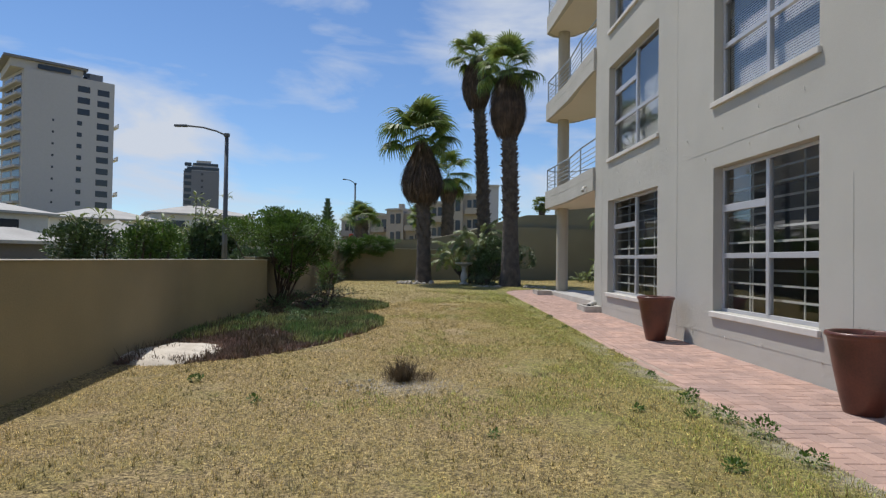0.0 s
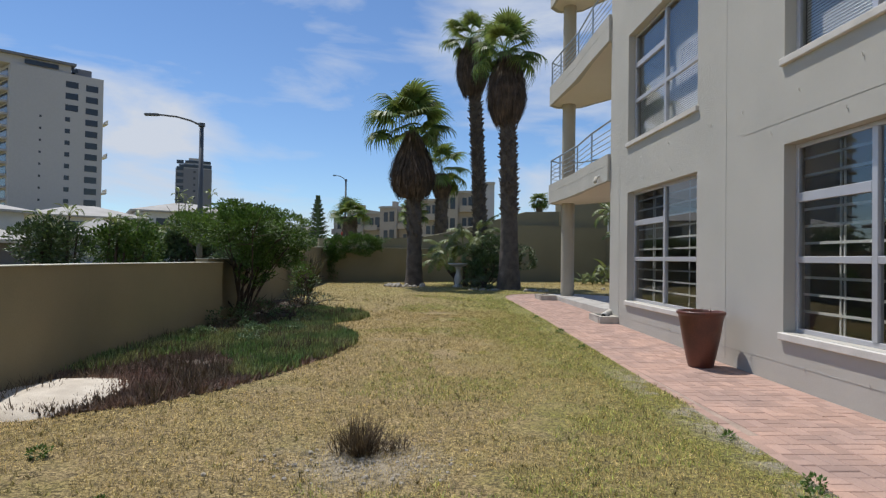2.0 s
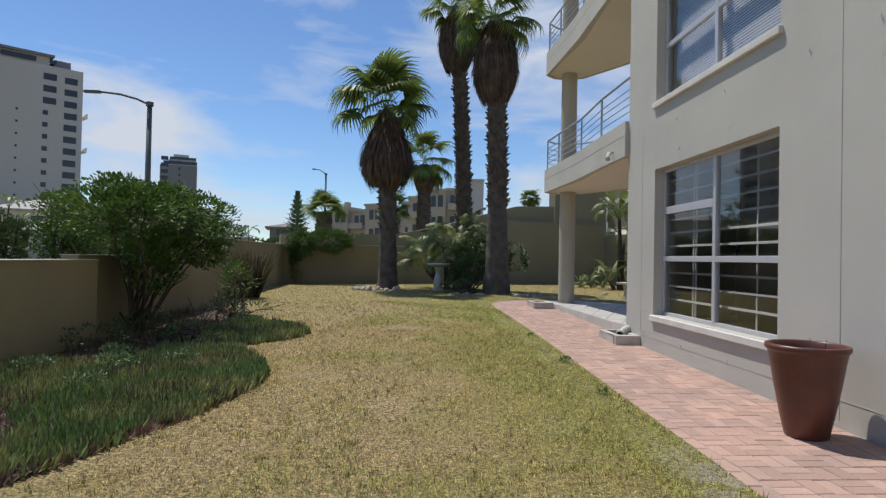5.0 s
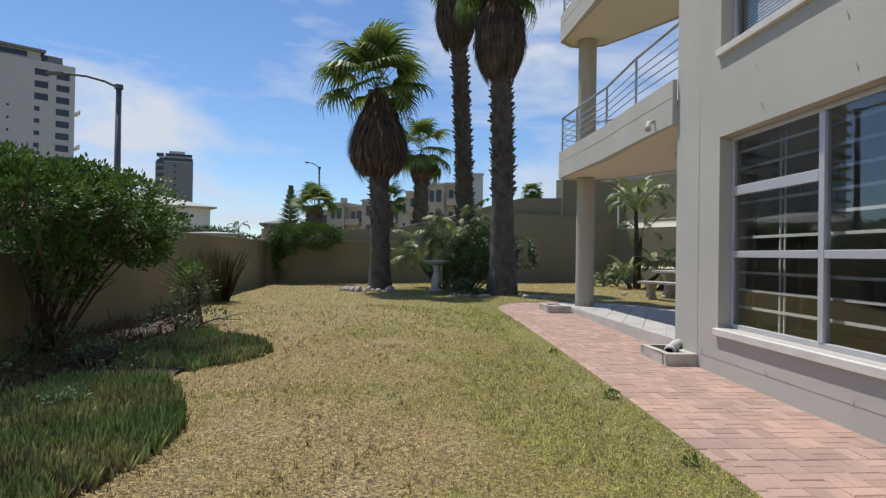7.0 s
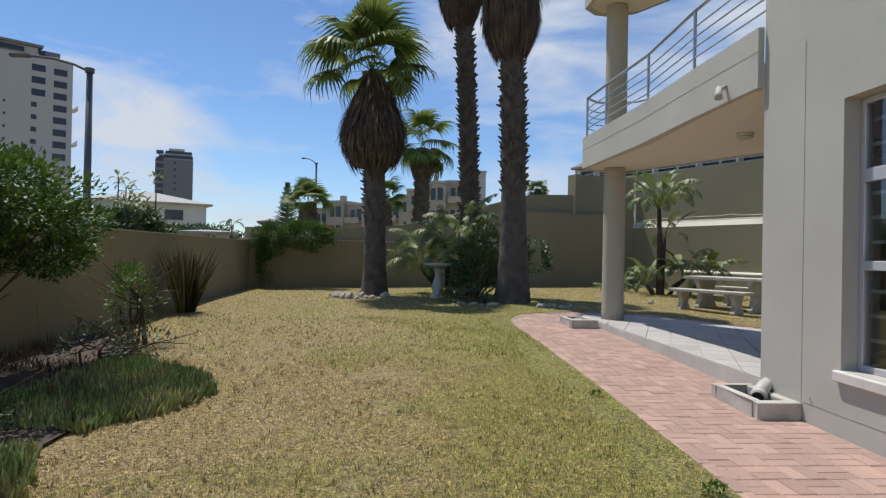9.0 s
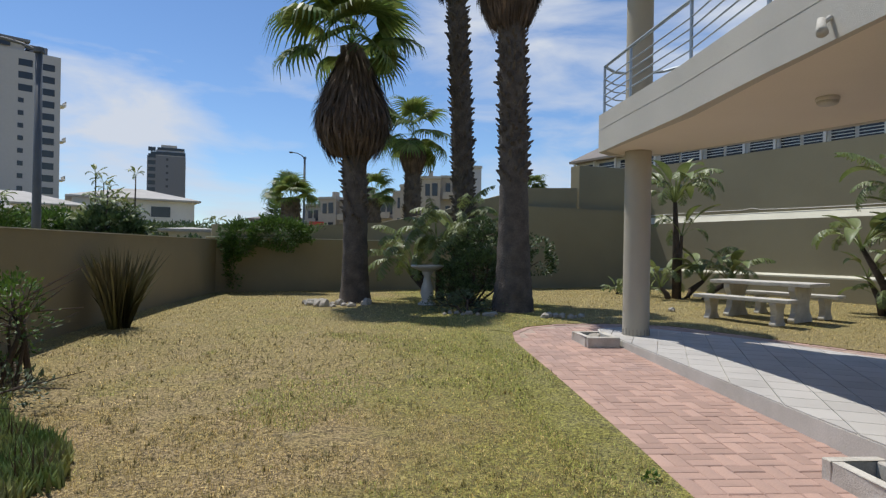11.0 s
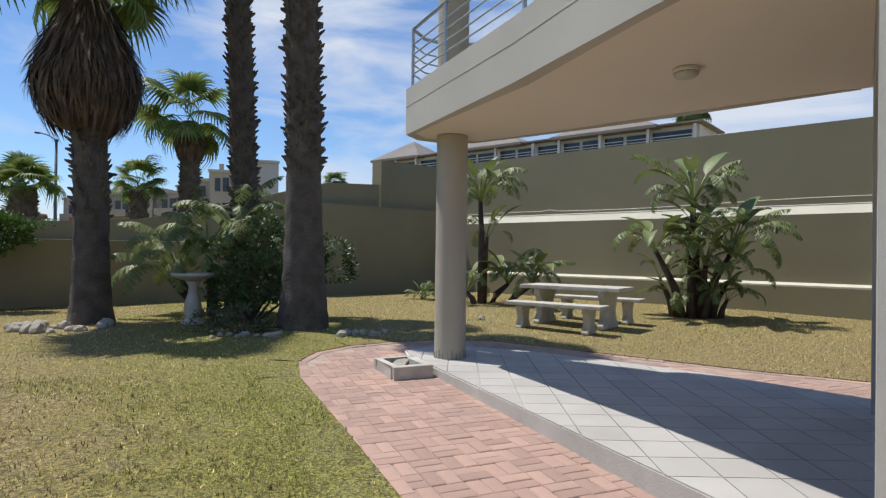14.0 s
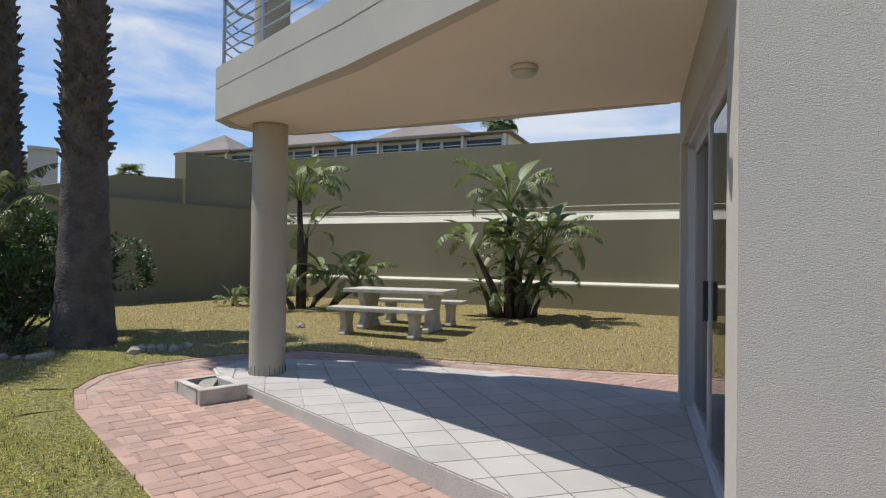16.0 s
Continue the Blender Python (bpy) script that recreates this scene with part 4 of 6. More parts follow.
    for k in range(n_leaf):
        a = k * 2.39996 + rnd.uniform(-0.25, 0.25)
        q = (k + 0.5) / n_leaf
        el = (1.35 + (low - 1.35) * q ** 0.85) + rnd.uniform(-0.12, 0.12)
        o = new("fan_frond", FANS[rnd.randrange(4)])
        o.parent = crown
        s = crown_r / 1.3 * rnd.uniform(0.85, 1.1)
        o.matrix_basis = rotz(a) @ Matrix.Rotation(-el, 4, "Y") @ Matrix.Rotation(rnd.uniform(-0.5, 0.5), 4, "X") @ Matrix.Diagonal((s, s, s, 1))
    return t


palm("fan_palm", -0.85, 21.7, 0.08, "short fan palm with a fat skirt of dead brown fronds",
     [(-0.2, 0.42), (0.1, 0.36), (0.5, 0.31), (1.5, 0.28), (3.0, 0.27), (5.9, 0.24)], (1.9, 4.0, 5),
     [(3.35, 0.46), (3.6, 0.74), (4.0, 0.88), (4.5, 0.80), (5.0, 0.58), (5.5, 0.36), (5.95, 0.16)], 5.95, 1.85, 19, 3, (-0.2, 0.1), low=-0.5)
palm("fan_palm", 1.77, 22.9, 0.08, "very tall slender fan palm with jagged bark and dark skirt",
     [(-0.2, 0.33), (0.4, 0.27), (3, 0.25), (9.6, 0.22)], (0.9, 7.9, 6),
     [(7.7, 0.28), (7.95, 0.5), (8.4, 0.64), (9.0, 0.60), (9.5, 0.4), (9.95, 0.18)], 9.9, 1.25, 15, 8, (-0.48, 0.1), low=-0.75)
palm("fan_palm", 2.5, 20.0, 0.08, "tall fan palm with a thick tapering trunk and dark skirt",
     [(-0.2, 0.50), (0.0, 0.44), (0.6, 0.37), (1.5, 0.32), (2.6, 0.29), (8.3, 0.25)], (2.7, 6.2, 7),
     [(5.85, 0.32), (6.15, 0.56), (6.6, 0.68), (7.2, 0.66), (7.8, 0.50), (8.4, 0.24)], 8.45, 1.4, 20, 12, (-0.2, 0.15), low=-0.75)
palm("fan_palm", 0.62, 33.6, 0.08, "green fan palm behind the back wall",
     [(-0.2, 0.4), (6.0, 0.3)], (2.5, 5.9, 6), [(4.6, 0.3), (5.0, 0.55), (5.5, 0.5), (6.0, 0.25)], 6.2, 2.0, 17, 15, low=-0.9)
palm("fan_palm", -1.0, 33.1, 0.08, "small green fan palm behind the back wall",
     [(-0.2, 0.35), (3.4, 0.25)], (1.5, 3.3, 6), None, 3.6, 1.05, 15, 19, low=-0.8)
palm("fan_palm", -4.78, 35.0, 0.08, "short green fan palm by the street",
     [(-0.2, 0.45), (3.5, 0.4)], (1.2, 3.4, 7), None, 3.4, 1.3, 16, 22, low=-0.3)
palm("fan_palm", 10.8, 55.2, 0.1, "distant palm behind the high wall",
     [(-0.2, 0.4), (6.6, 0.3)], None, None, 6.5, 1.05, 26, 25, low=-0.9)
palm("fan_palm", 31.8, 40.8, 0.1, "distant palm in front of the terrace",
     [(-0.2, 0.35), (10.8, 0.3)], None, [(9.6, 0.4), (10.1, 0.65), (10.8, 0.5), (11.1, 0.3)], 11.2, 1.45, 24, 27, low=-0.9)


# ---- banana-like strelitzias ----
def paddle_mesh(seed, length, width, bend, tear=0.0):
    """Stalk and torn paddle leaf, rising from the origin and arching over along +x."""
    rnd = random.Random(seed)
    v, f, stalk = [], [], 0.45
    n = 16

    def at(s):
        th = 1.35 - bend * s ** 1.6
        return th
    pts, p = [], Vector((0, 0, 0))
    for k in range(n + 1):
        pts.append(p.copy())
        th = at(k / n)
        p = p + Vector((math.cos(th), 0, math.sin(th))) * (length / n)
    for k in range(n + 1):
        s = k / n
        th = at(s)
        nrm = Vector((-math.sin(th), 0, math.cos(th)))
        q = (s - stalk) / (1 - stalk)
        w = 0.018 * (1.2 - s) + (0 if q <= 0 else width / 2 * math.sin(math.pi * min(1, q ** 0.75 * 0.97 + 0.02)) ** 0.8)
        lift = nrm * (w * 0.35)
        v += [tuple(pts[k] + Vector((0, -w, 0)) + lift), tuple(pts[k] - nrm * 0.01), tuple(pts[k] + Vector((0, w, 0)) + lift)]
    for k in range(n):
        a = 3 * k
        f += [(a, a + 1, a + 4, a + 3), (a + 1, a + 2, a + 5, a + 4)]
    if tear:
        # narrow side strips hang off the blade like a comb
        v2, f2 = list(v[: 3 * int(n * stalk) + 3]), [q for q in f if max(q) < 3 * int(n * stalk) + 3]
        m_ = 34
        for k in range(m_):
            s = stalk + (1 - stalk) * k / m_
            i0 = int(s * n)
            fr = s * n - i0
            c = pts[i0].lerp(pts[min(i0 + 1, n)], fr)
            q = (s - stalk) / (1 - stalk)
            w = width / 2 * max(0.15, math.sin(math.pi * min(1, q * 0.9 + 0.08)) ** 0.7)
            th = at(s)
            d = Vector((math.cos(th), 0, math.sin(th)))
            for sg in (-1, 1):
                t1 = c + Vector((0, sg * w, 0)) + d * w * 0.35 - Vector((0, 0, w * rnd.uniform(0.3, 1.3)))
                n0 = len(v2)
                v2 += [tuple(c), tuple(c + d * (length * 0.55 / m_) * 0.85), tuple(t1 + d * 0.02), tuple(t1)]
                f2.append((n0, n0 + 1, n0 + 2, n0 + 3))
        return v2, f2
    return v, f


PADDLES, COMBS = [], []
for k in range(5):
    for lst, tear, bend in ((PADDLES, 0.0, (0.9, 1.3, 1.7, 2.2, 2.6)[k]), (COMBS, 1.0, (1.3, 1.8, 2.3, 2.8, 3.1)[k])):
        v, f = paddle_mesh(k + 50, 1.5, 0.27, bend, tear)
        me = bpy.data.meshes.new("leaf")
        me.from_pydata(v, [], f)
        me.polygons.foreach_set("use_smooth", [not tear] * len(me.polygons))
        me.materials.append(M_STREL)
        lst.append(me)


def strelitzia(x, y, label, stems, seed, comb=0.5, z0=None):
    """stems: rows of (dx, dy, height, lean_x, lean_y, leaves, size)."""
    rnd = random.Random(seed)
    t = thing("strelitzia", pose(x, y, ground_z(y) if z0 is None else z0), label, "plant")
    for dx, dy, h, lx, ly, n, size in stems:
        b = bmesh.new()
        tube(b, [(dx, dy, -0.1), (dx + lx * 0.3, dy + ly * 0.3, h * 0.45), (dx + lx, dy + ly, h)], [0.10 * size + 0.02, 0.075 * size + 0.015, 0.05 * size], 9)
        st = part("stem", b, M_STEM, t, "", True)
        for k in range(n):
            a = k * 2.39996 + rnd.uniform(-0.4, 0.4)
            q = k / max(1, n - 1)
            pool = COMBS if rnd.random() < comb * (0.3 + q) else PADDLES
            me = pool[min(4, int(q * 4 + rnd.random()))]
            o = new("leaf", me)
            o.parent = st
            s = size * rnd.uniform(0.8, 1.15)
            o.matrix_basis = Matrix.Translation((dx + lx, dy + ly, h - 0.05)) @ rotz(a) @ Matrix.Rotation(rnd.uniform(-0.1, 0.35) + 0.25 * q, 4, "Y") @ Matrix.Diagonal((s, s, s, 1))
    return t


strelitzia(10.4, 19.3, "large wild banana clump with torn arching leaves against the wall",
           [(0.0, 0.0, 2.4, 0.0, 0.0, 22, 1.05), (-0.15, 0.1, 1.4, -0.42, 0.36, 15, 0.9), (0.15, -0.1, 1.35, 0.42, -0.35, 19, 1.1), (0.05, 0.0, 1.8, 0.05, -0.05, 8, 0.8), (0.1, -0.15, 1.1, 0.0, -0.1, 13, 0.9), (0.2, -0.1, 0.3, 0.1, -0.1, 10, 0.8), (-0.15, 0.1, 0.3, -0.1, 0.1, 9, 0.75), (-0.25, 0.25, 0.8, -0.2, 0.2, 6, 0.65),
            (0.3, -0.2, 0.8, 0.25, -0.25, 7, 0.8), (0.05, -0.25, 0.6, 0.0, -0.2, 6, 0.6), (-0.1, -0.1, 1.0, -0.15, -0.05, 5, 0.6), (0.25, 0.1, 1.0, 0.15, 0.1, 6, 0.7), (0.45, -0.3, 0.4, 0.1, -0.1, 6, 0.6)], 5, 0.6)
strelitzia(7.6, 23.5, "slender wild banana with a tall dark stem and leafy base",
           [(0, 0, 2.6, -0.05, 0.05, 26, 1.1), (0.05, 0.05, 1.7, 0.05, -0.1, 7, 0.8), (0.3, 0.1, 0.5, 0.4, -0.2, 15, 1.0), (-0.2, 0, 0.3, -0.2, 0.1, 12, 0.8), (0.6, -0.3, 0.5, 0.5, -0.35, 13, 0.95)], 6, 0.85)
strelitzia(1.15, 22.2, "wild banana with arching torn leaves beside the bird bath",
           [(0, 0, 1.2, -0.1, 0, 16, 1.05), (0.3, 0.2, 1.6, 0.1, 0.1, 14, 1.05), (-0.2, 0.0, 0.6, -0.5, 0.0, 15, 1.0), (0.4, -0.2, 1.1, 0.1, -0.1, 14, 1.0), (-0.3, 0.1, 0.9, -0.35, 0.1, 12, 1.0)], 7, 2.0)
strelitzia(6.95, 24.9, "low yellow-green fern-like plant at the foot of the high wall", [(0, 0, 0.05, 0, 0, 16, 0.45), (-0.35, 0.3, 0.05, 0, 0, 14, 0.42), (0.4, -0.2, 0.05, 0, 0, 12, 0.36)], 8, 1.0)


# ---- leafy bushes ----
def leaf_cloud(v, f, rnd, c, r, n, size, shell=0.55, gaps=0.35, up=0.3):
    k = 0
    tries = 0
    while k < n and tries < n * 6:
        tries += 1
        d = Vector((rnd.gauss(0, 1), rnd.gauss(0, 1), rnd.gauss(0, 1))).normalized()
        q = shell + (1 - shell) * rnd.random() ** 0.7
        bump = 1 + 0.5 * noise.noise((d.x * 2.2 + c[0], d.y * 2.2 + c[1], d.z * 2.2 + c[2]))
        p = Vector((c[0] + d.x * r[0] * q * bump, c[1] + d.y * r[1] * q * bump, c[2] + d.z * r[2] * q * bump))
        if noise.noise(p * 2.3) < gaps - 0.6:
            continue
        out = (d + Vector((rnd.uniform(-.7, .7), rnd.uniform(-.7, .7), rnd.uniform(-.5, .7) + up))).normalized()
        s = out.cross(Vector((rnd.uniform(-1, 1), rnd.uniform(-1, 1), 1))).normalized()
        l_, w = size * rnd.uniform(0.7, 1.4), size * rnd.uniform(0.22, 0.36)
        n0 = len(v)
        fold = out.cross(s) * w * 0.4
        v += [tuple(p), tuple(p + out * l_ * 0.5 - s * w + fold), tuple(p + out * l_), tuple(p + out * l_ * 0.5 + s * w + fold)]
        f += [(n0, n0 + 1, n0 + 2), (n0, n0 + 2, n0 + 3)]
        k += 1


def bush(name, x, y, label, blobs, material, leaf, per, trunks, seed, category="bush", gaps=0.35, z0=None):
    """blobs: rows of (dx, dy, z, rx, ry, rz)."""
    rnd = random.Random(seed)
    t = thing(name, pose(x, y, ground_z(y) if z0 is None else z0), label, category)
    b = bmesh.new()
    for k in range(trunks):
        a = rnd.uniform(0, 6.3)
        base = Vector((0.18 * math.cos(a) * rnd.random(), 0.18 * math.sin(a), -0.08))
        bl = blobs[k % len(blobs)]
        tip = Vector((bl[0] + rnd.uniform(-.5, .5) * bl[3], bl[1] + rnd.uniform(-.5, .5) * bl[4], bl[2] + rnd.uniform(-0.3, 0.4) * bl[5]))
        mid = base.lerp(tip, 0.5) + Vector((rnd.uniform(-.15, .15), rnd.uniform(-.15, .15), 0.1))
        r = rnd.uniform(0.018, 0.035) * (1 if z0 is None else 1.5)
        tube(b, [base, mid, tip], [r, r * 0.7, r * 0.3], 6)
        for q in range(4):
            e = mid.lerp(tip, rnd.random())
            tube(b, [e, e + Vector((rnd.uniform(-.5, .5), rnd.uniform(-.5, .5), rnd.uniform(-0.05, .45)))], [r * 0.4, r * 0.15], 5)
    if trunks:
        part("branch", b, M_STEM, t)
    else:
        b.free()
    v, f = [], []
    for bl in blobs:
        leaf_cloud(v, f, rnd, bl[:3], bl[3:], int(per * bl[3] * bl[5]), leaf, gaps=gaps)
    pydata("crown" if trunks else "foliage", v, f, material, t, kind="stuff")
    return t


bush("bush", -4.3, 11.3, "big spreading glossy green bush on thin twisted stems at the wall",
     [(0, 0, 1.82, 0.9, 1.0, 0.42), (-0.5, -0.4, 1.75, 0.55, 0.7, 0.34), (0.55, 0.35, 1.75, 0.7, 0.8, 0.4), (-0.2, 1.1, 1.7, 0.7, 0.7, 0.4), (0.2, -0.9, 1.75, 0.7, 0.7, 0.38), (0.5, 1.2, 1.45, 0.5, 0.6, 0.35),
      (0.35, 0.0, 2.1, 0.4, 0.35, 0.18), (0.1, -0.9, 2.1, 0.35, 0.4, 0.2), (0.3, -0.1, 0.95, 0.35, 0.45, 0.3), (0.7, 0.9, 1.2, 0.35, 0.4, 0.2), (0.25, 0.4, 1.25, 0.4, 0.5, 0.3), (0.35, -0.5, 1.3, 0.35, 0.4, 0.25),
      (1.05, -0.3, 1.9, 0.3, 0.3, 0.14), (1.0, 0.7, 1.55, 0.35, 0.4, 0.2), (0.5, -1.4, 1.7, 0.3, 0.3, 0.16), (-1.2, 0.1, 1.9, 0.3, 0.3, 0.2)], M_BUSH, 0.06, 11500, 17, 31, "bush", 0.34)
bush("shrub", -3.3, 12.5, "low grey-green spiky shrub below the bush",
     [(0, 0, 0.25, 0.4, 0.35, 0.22), (0.35, 0.4, 0.2, 0.3, 0.3, 0.18)], M_GREYLEAF, 0.045, 4500, 4, 32, "shrub")
bush("shrub", -3.55, 13.9, "small bright green shrub by the wall", [(0, 0, 0.62, 0.32, 0.32, 0.4), (-0.15, 0.3, 0.8, 0.25, 0.25, 0.25)], M_BUSH, 0.055, 4200, 6, 33, "shrub")
bush("shrub", -3.1, 10.2, "dark leafy ground shrub in the planting bed",
     [(0, 0, 0.16, 0.4, 0.4, 0.16), (-0.7, 0.4, 0.2, 0.45, 0.4, 0.2), (-0.9, -0.6, 0.16, 0.4, 0.4, 0.16)], M_BUSHD, 0.045, 6500, 5, 34, "shrub")
bush("creeper", -3.2, 24.2, "dark green creeper hanging over the back wall",
     [(0, 0, 1.6, 1.1, 0.35, 0.42), (-0.9, -0.25, 1.45, 0.5, 0.3, 0.5), (-1.05, -0.2, 0.8, 0.22, 0.2, 0.8), (0.5, 0.2, 1.6, 0.5, 0.35, 0.3), (-0.4, 0.0, 1.85, 0.5, 0.3, 0.22)], M_BUSH, 0.075, 6500, 0, 35, "climbing plant")
bush("bush", 1.75, 20.7, "dense dark shrub between the palms",
     [(0.1, 0, 0.75, 0.6, 0.55, 0.5), (-0.35, 0.3, 0.5, 0.4, 0.5, 0.4), (0.35, 0.4, 1.35, 0.4, 0.4, 0.4), (1.2, 0.7, 1.25, 0.65, 0.4, 0.35), (0.1, 0.9, 0.9, 0.7, 0.5, 0.6), (0.2, 0.2, 1.75, 0.25, 0.25, 0.22), (1.6, 0.6, 0.95, 0.35, 0.3, 0.25)], M_BUSHD, 0.075, 6500, 7, 36, "bush", 0.34)
bush("shrub", 1.5, 19.6, "low grey-green mound of foliage among stones", [(0, 0, 0.18, 0.42, 0.3, 0.26), (0.5, 0.1, 0.1, 0.3, 0.25, 0.16), (-0.5, 0.3, 0.14, 0.4, 0.3, 0.2)], M_GREYLEAF, 0.05, 5200, 3, 37, "shrub")
dry = thing("shrub", pose(-1.12, 3.05, ground_z(3.05)), "small dry twiggy brown shrub on a bare sandy patch", "shrub")
for cx, cy, n_t, hh in ((0.0, 0.0, 230, 0.35), (0.05, 0.04, 120, 0.2), (0.24, 0.06, 70, 0.17), (-0.12, 0.05, 60, 0.2)):
    rnd_ = random.Random(int(hh * 100))
    v, f = [], []
    for k in range(n_t):
        a, tl, l_ = rnd_.uniform(0, 6.3), abs(rnd_.gauss(0, 0.55)), hh * rnd_.uniform(0.5, 1.05)
        d = Vector((math.cos(a) * math.sin(tl), math.sin(a) * math.sin(tl), math.cos(tl)))
        s_ = Vector((-math.sin(a + 0.7), math.cos(a + 0.7), 0)) * 0.002
        p = Vector((cx + math.cos(a) * 0.08 * rnd_.random(), cy + math.sin(a) * 0.08 * rnd_.random(), -0.01))
        q = p + d * l_ * 0.5
        for e in (p + d * l_ + Vector((rnd_.uniform(-.03, .03), rnd_.uniform(-.03, .03), 0)), q + d * l_ * 0.35 + Vector((rnd_.uniform(-.05, .05), rnd_.uniform(-.05, .05), 0.02)), q + Vector((rnd_.uniform(-.04, .04), rnd_.uniform(-.04, .04), 0.05))):
            n0 = len(v)
            v += [tuple(p - s_), tuple(p + s_), tuple(q - s_), tuple(q + s_), tuple(e)]
            f += [(n0, n0 + 1, n0 + 3, n0 + 2), (n0 + 2, n0 + 3, n0 + 4)]
    pydata("twig", v, f, M_DRY, dry, kind="stuff")
# trees and hedges over the west wall
for k, (x, y, z, rx, rz, m_) in enumerate(((-36.0, 60.0, 1.6, 2.8, 2.3, M_BUSHD), (-31.5, 57.0, 1.5, 3.2, 1.5, M_BUSHD), (-24.5, 51.0, 2.0, 2.6, 1.8, M_BUSH), (-19.6, 50.0, 2.0, 2.2, 1.9, M_BUSHD),
                                          (-33.0, 45.0, 1.2, 3.0, 0.8, M_BUSH), (-14.0, 48.0, 0.9, 3.0, 0.8, M_BUSHD), (-9.5, 52.0, 1.6, 2.4, 0.9, M_BUSHD), (-19.0, 60.0, 2.2, 4.5, 1.0, M_BUSHD))):
    bush("street_tree", x, y, "leafy green garden shrub beyond the wall", [(0, 0, z, rx, rx * 0.7, rz), (rx * 0.5, 0.3, z * 0.8, rx * 0.6, rx * 0.5, rz * 0.75), (-rx * 0.55, 0, z * 1.1, rx * 0.5, rx * 0.4, rz * 0.7)],
         m_, 0.26, 700, 2, 60 + k, "tree", 0.3)
for x, y, h, k in ((-36.5, 59.5, 2.6, 1), (-34.5, 60.5, 2.2, 2), (-19.8, 49.5, 3.6, 3), (-18.6, 50.2, 2.9, 4), (-20.6, 50.5, 3.9, 5), (-25.4, 50.2, 2.6, 6), (-23.6, 51.4, 2.4, 7)):
    strelitzia(x, y, "tall dark wild banana in a garden across the street", [(0, 0, h, 0.2, 0, 12, 1.15), (0.6, 0.2, h * 0.6, 0.3, 0, 14, 1.2), (-0.8, 0, h * 0.7, -0.3, 0, 14, 1.1), (0.9, 0.3, h * 0.3, 0.3, 0, 14, 1.1), (-0.3, 0, h * 0.3, -0.3, 0, 14, 1.1)], 90 + k, 0.5)
strelitzia(-13.2, 52.0, "small distant palm-like plant", [(0, 0, 2.9, 0, 0, 10, 0.8)], 99, 0.8)
bush("street_tree", -20.6, 32.2, "dark dense garden tree beyond the wall", [(0, 0, 1.9, 1.2, 1.0, 1.2), (0.7, 0, 1.3, 1.2, 1.0, 1.2), (-0.9, 0, 1.6, 1.1, 1.0, 1.2)], M_BUSHD, 0.2, 900, 3, 81, "tree", 0.3)
bush("street_tree", -17.2, 33.6, "broad leafy green garden tree beyond the wall", [(0, 0, 1.9, 1.5, 1.0, 1.2), (0.9, 0, 1.2, 1.1, 1.0, 1.2), (-1.0, 0, 1.5, 1.2, 1.0, 1.2)], M_BUSH, 0.18, 1000, 3, 82, "tree", 0.3)
for x, y, h, n in ((-20.9, 32.0, 2.9, 5), (-19.9, 32.6, 3.2, 3), (-18.0, 33.2, 2.8, 4), (-16.8, 33.9, 3.0, 4), (-17.5, 33.0, 2.5, 3)):
    strelitzia(x, y, "tall dark wild banana in a garden across the wall", [(0, 0, h, 0.1, 0, 9, 0.75), (0.35, 0.1, h * 0.75, 0.15, 0, 9, 0.7)] , 110 + n, 0.5, 0.0)
strelitzia(-20.0, 51.0, "thin-stemmed dark wild bananas with small tufts", [(-1.7 + 0.45 * q, 0.2 * (q % 3), 3.6 + 0.5 * ((q * 5) % 6), 0.05, 0, 8, 0.75) for q in range(8)], 120, 0.7, 0.0)
# norfolk pine
pine = thing("pine_tree", pose(-11.5, 64.0, 0.1), "narrow dark conical pine in the distance", "tree")
b = bmesh.new()
tube(b, [(0, 0, -0.1), (0, 0, 3.5), (0, 0, 7.4)], [0.16, 0.1, 0.02], 8)
part("trunk", b, M_STEM, pine)
v, f = [], []
rnd_ = random.Random(5)
for k in range(26):
    z = 1.6 + 5.8 * k / 25
    R = (2.0 * (1 - (z - 1.6) / 6.1) + 0.1) * (1.12 if k % 2 else 0.8)
    for q in range(9):
        a = k * 0.7 + q * 2 * math.pi / 9
        for j in range(10):
            s = (j + 0.5) / 10
            p = Vector((math.cos(a) * R * s, math.sin(a) * R * s, z + 0.25 * s * s - 0.05))
            for sg in (-1, 1):
                e = p + Vector((-math.sin(a) * sg, math.cos(a) * sg, 0.25)) * rnd_.uniform(0.12, 0.25)
                n0 = len(v)
                v += [tuple(p - Vector((0, 0, 0.05))), tuple(p + Vector((0, 0, 0.07))), tuple(e)]
                f.append((n0, n0 + 1, n0 + 2))
pydata("crown", v, f, M_BUSHD, pine, kind="stuff")

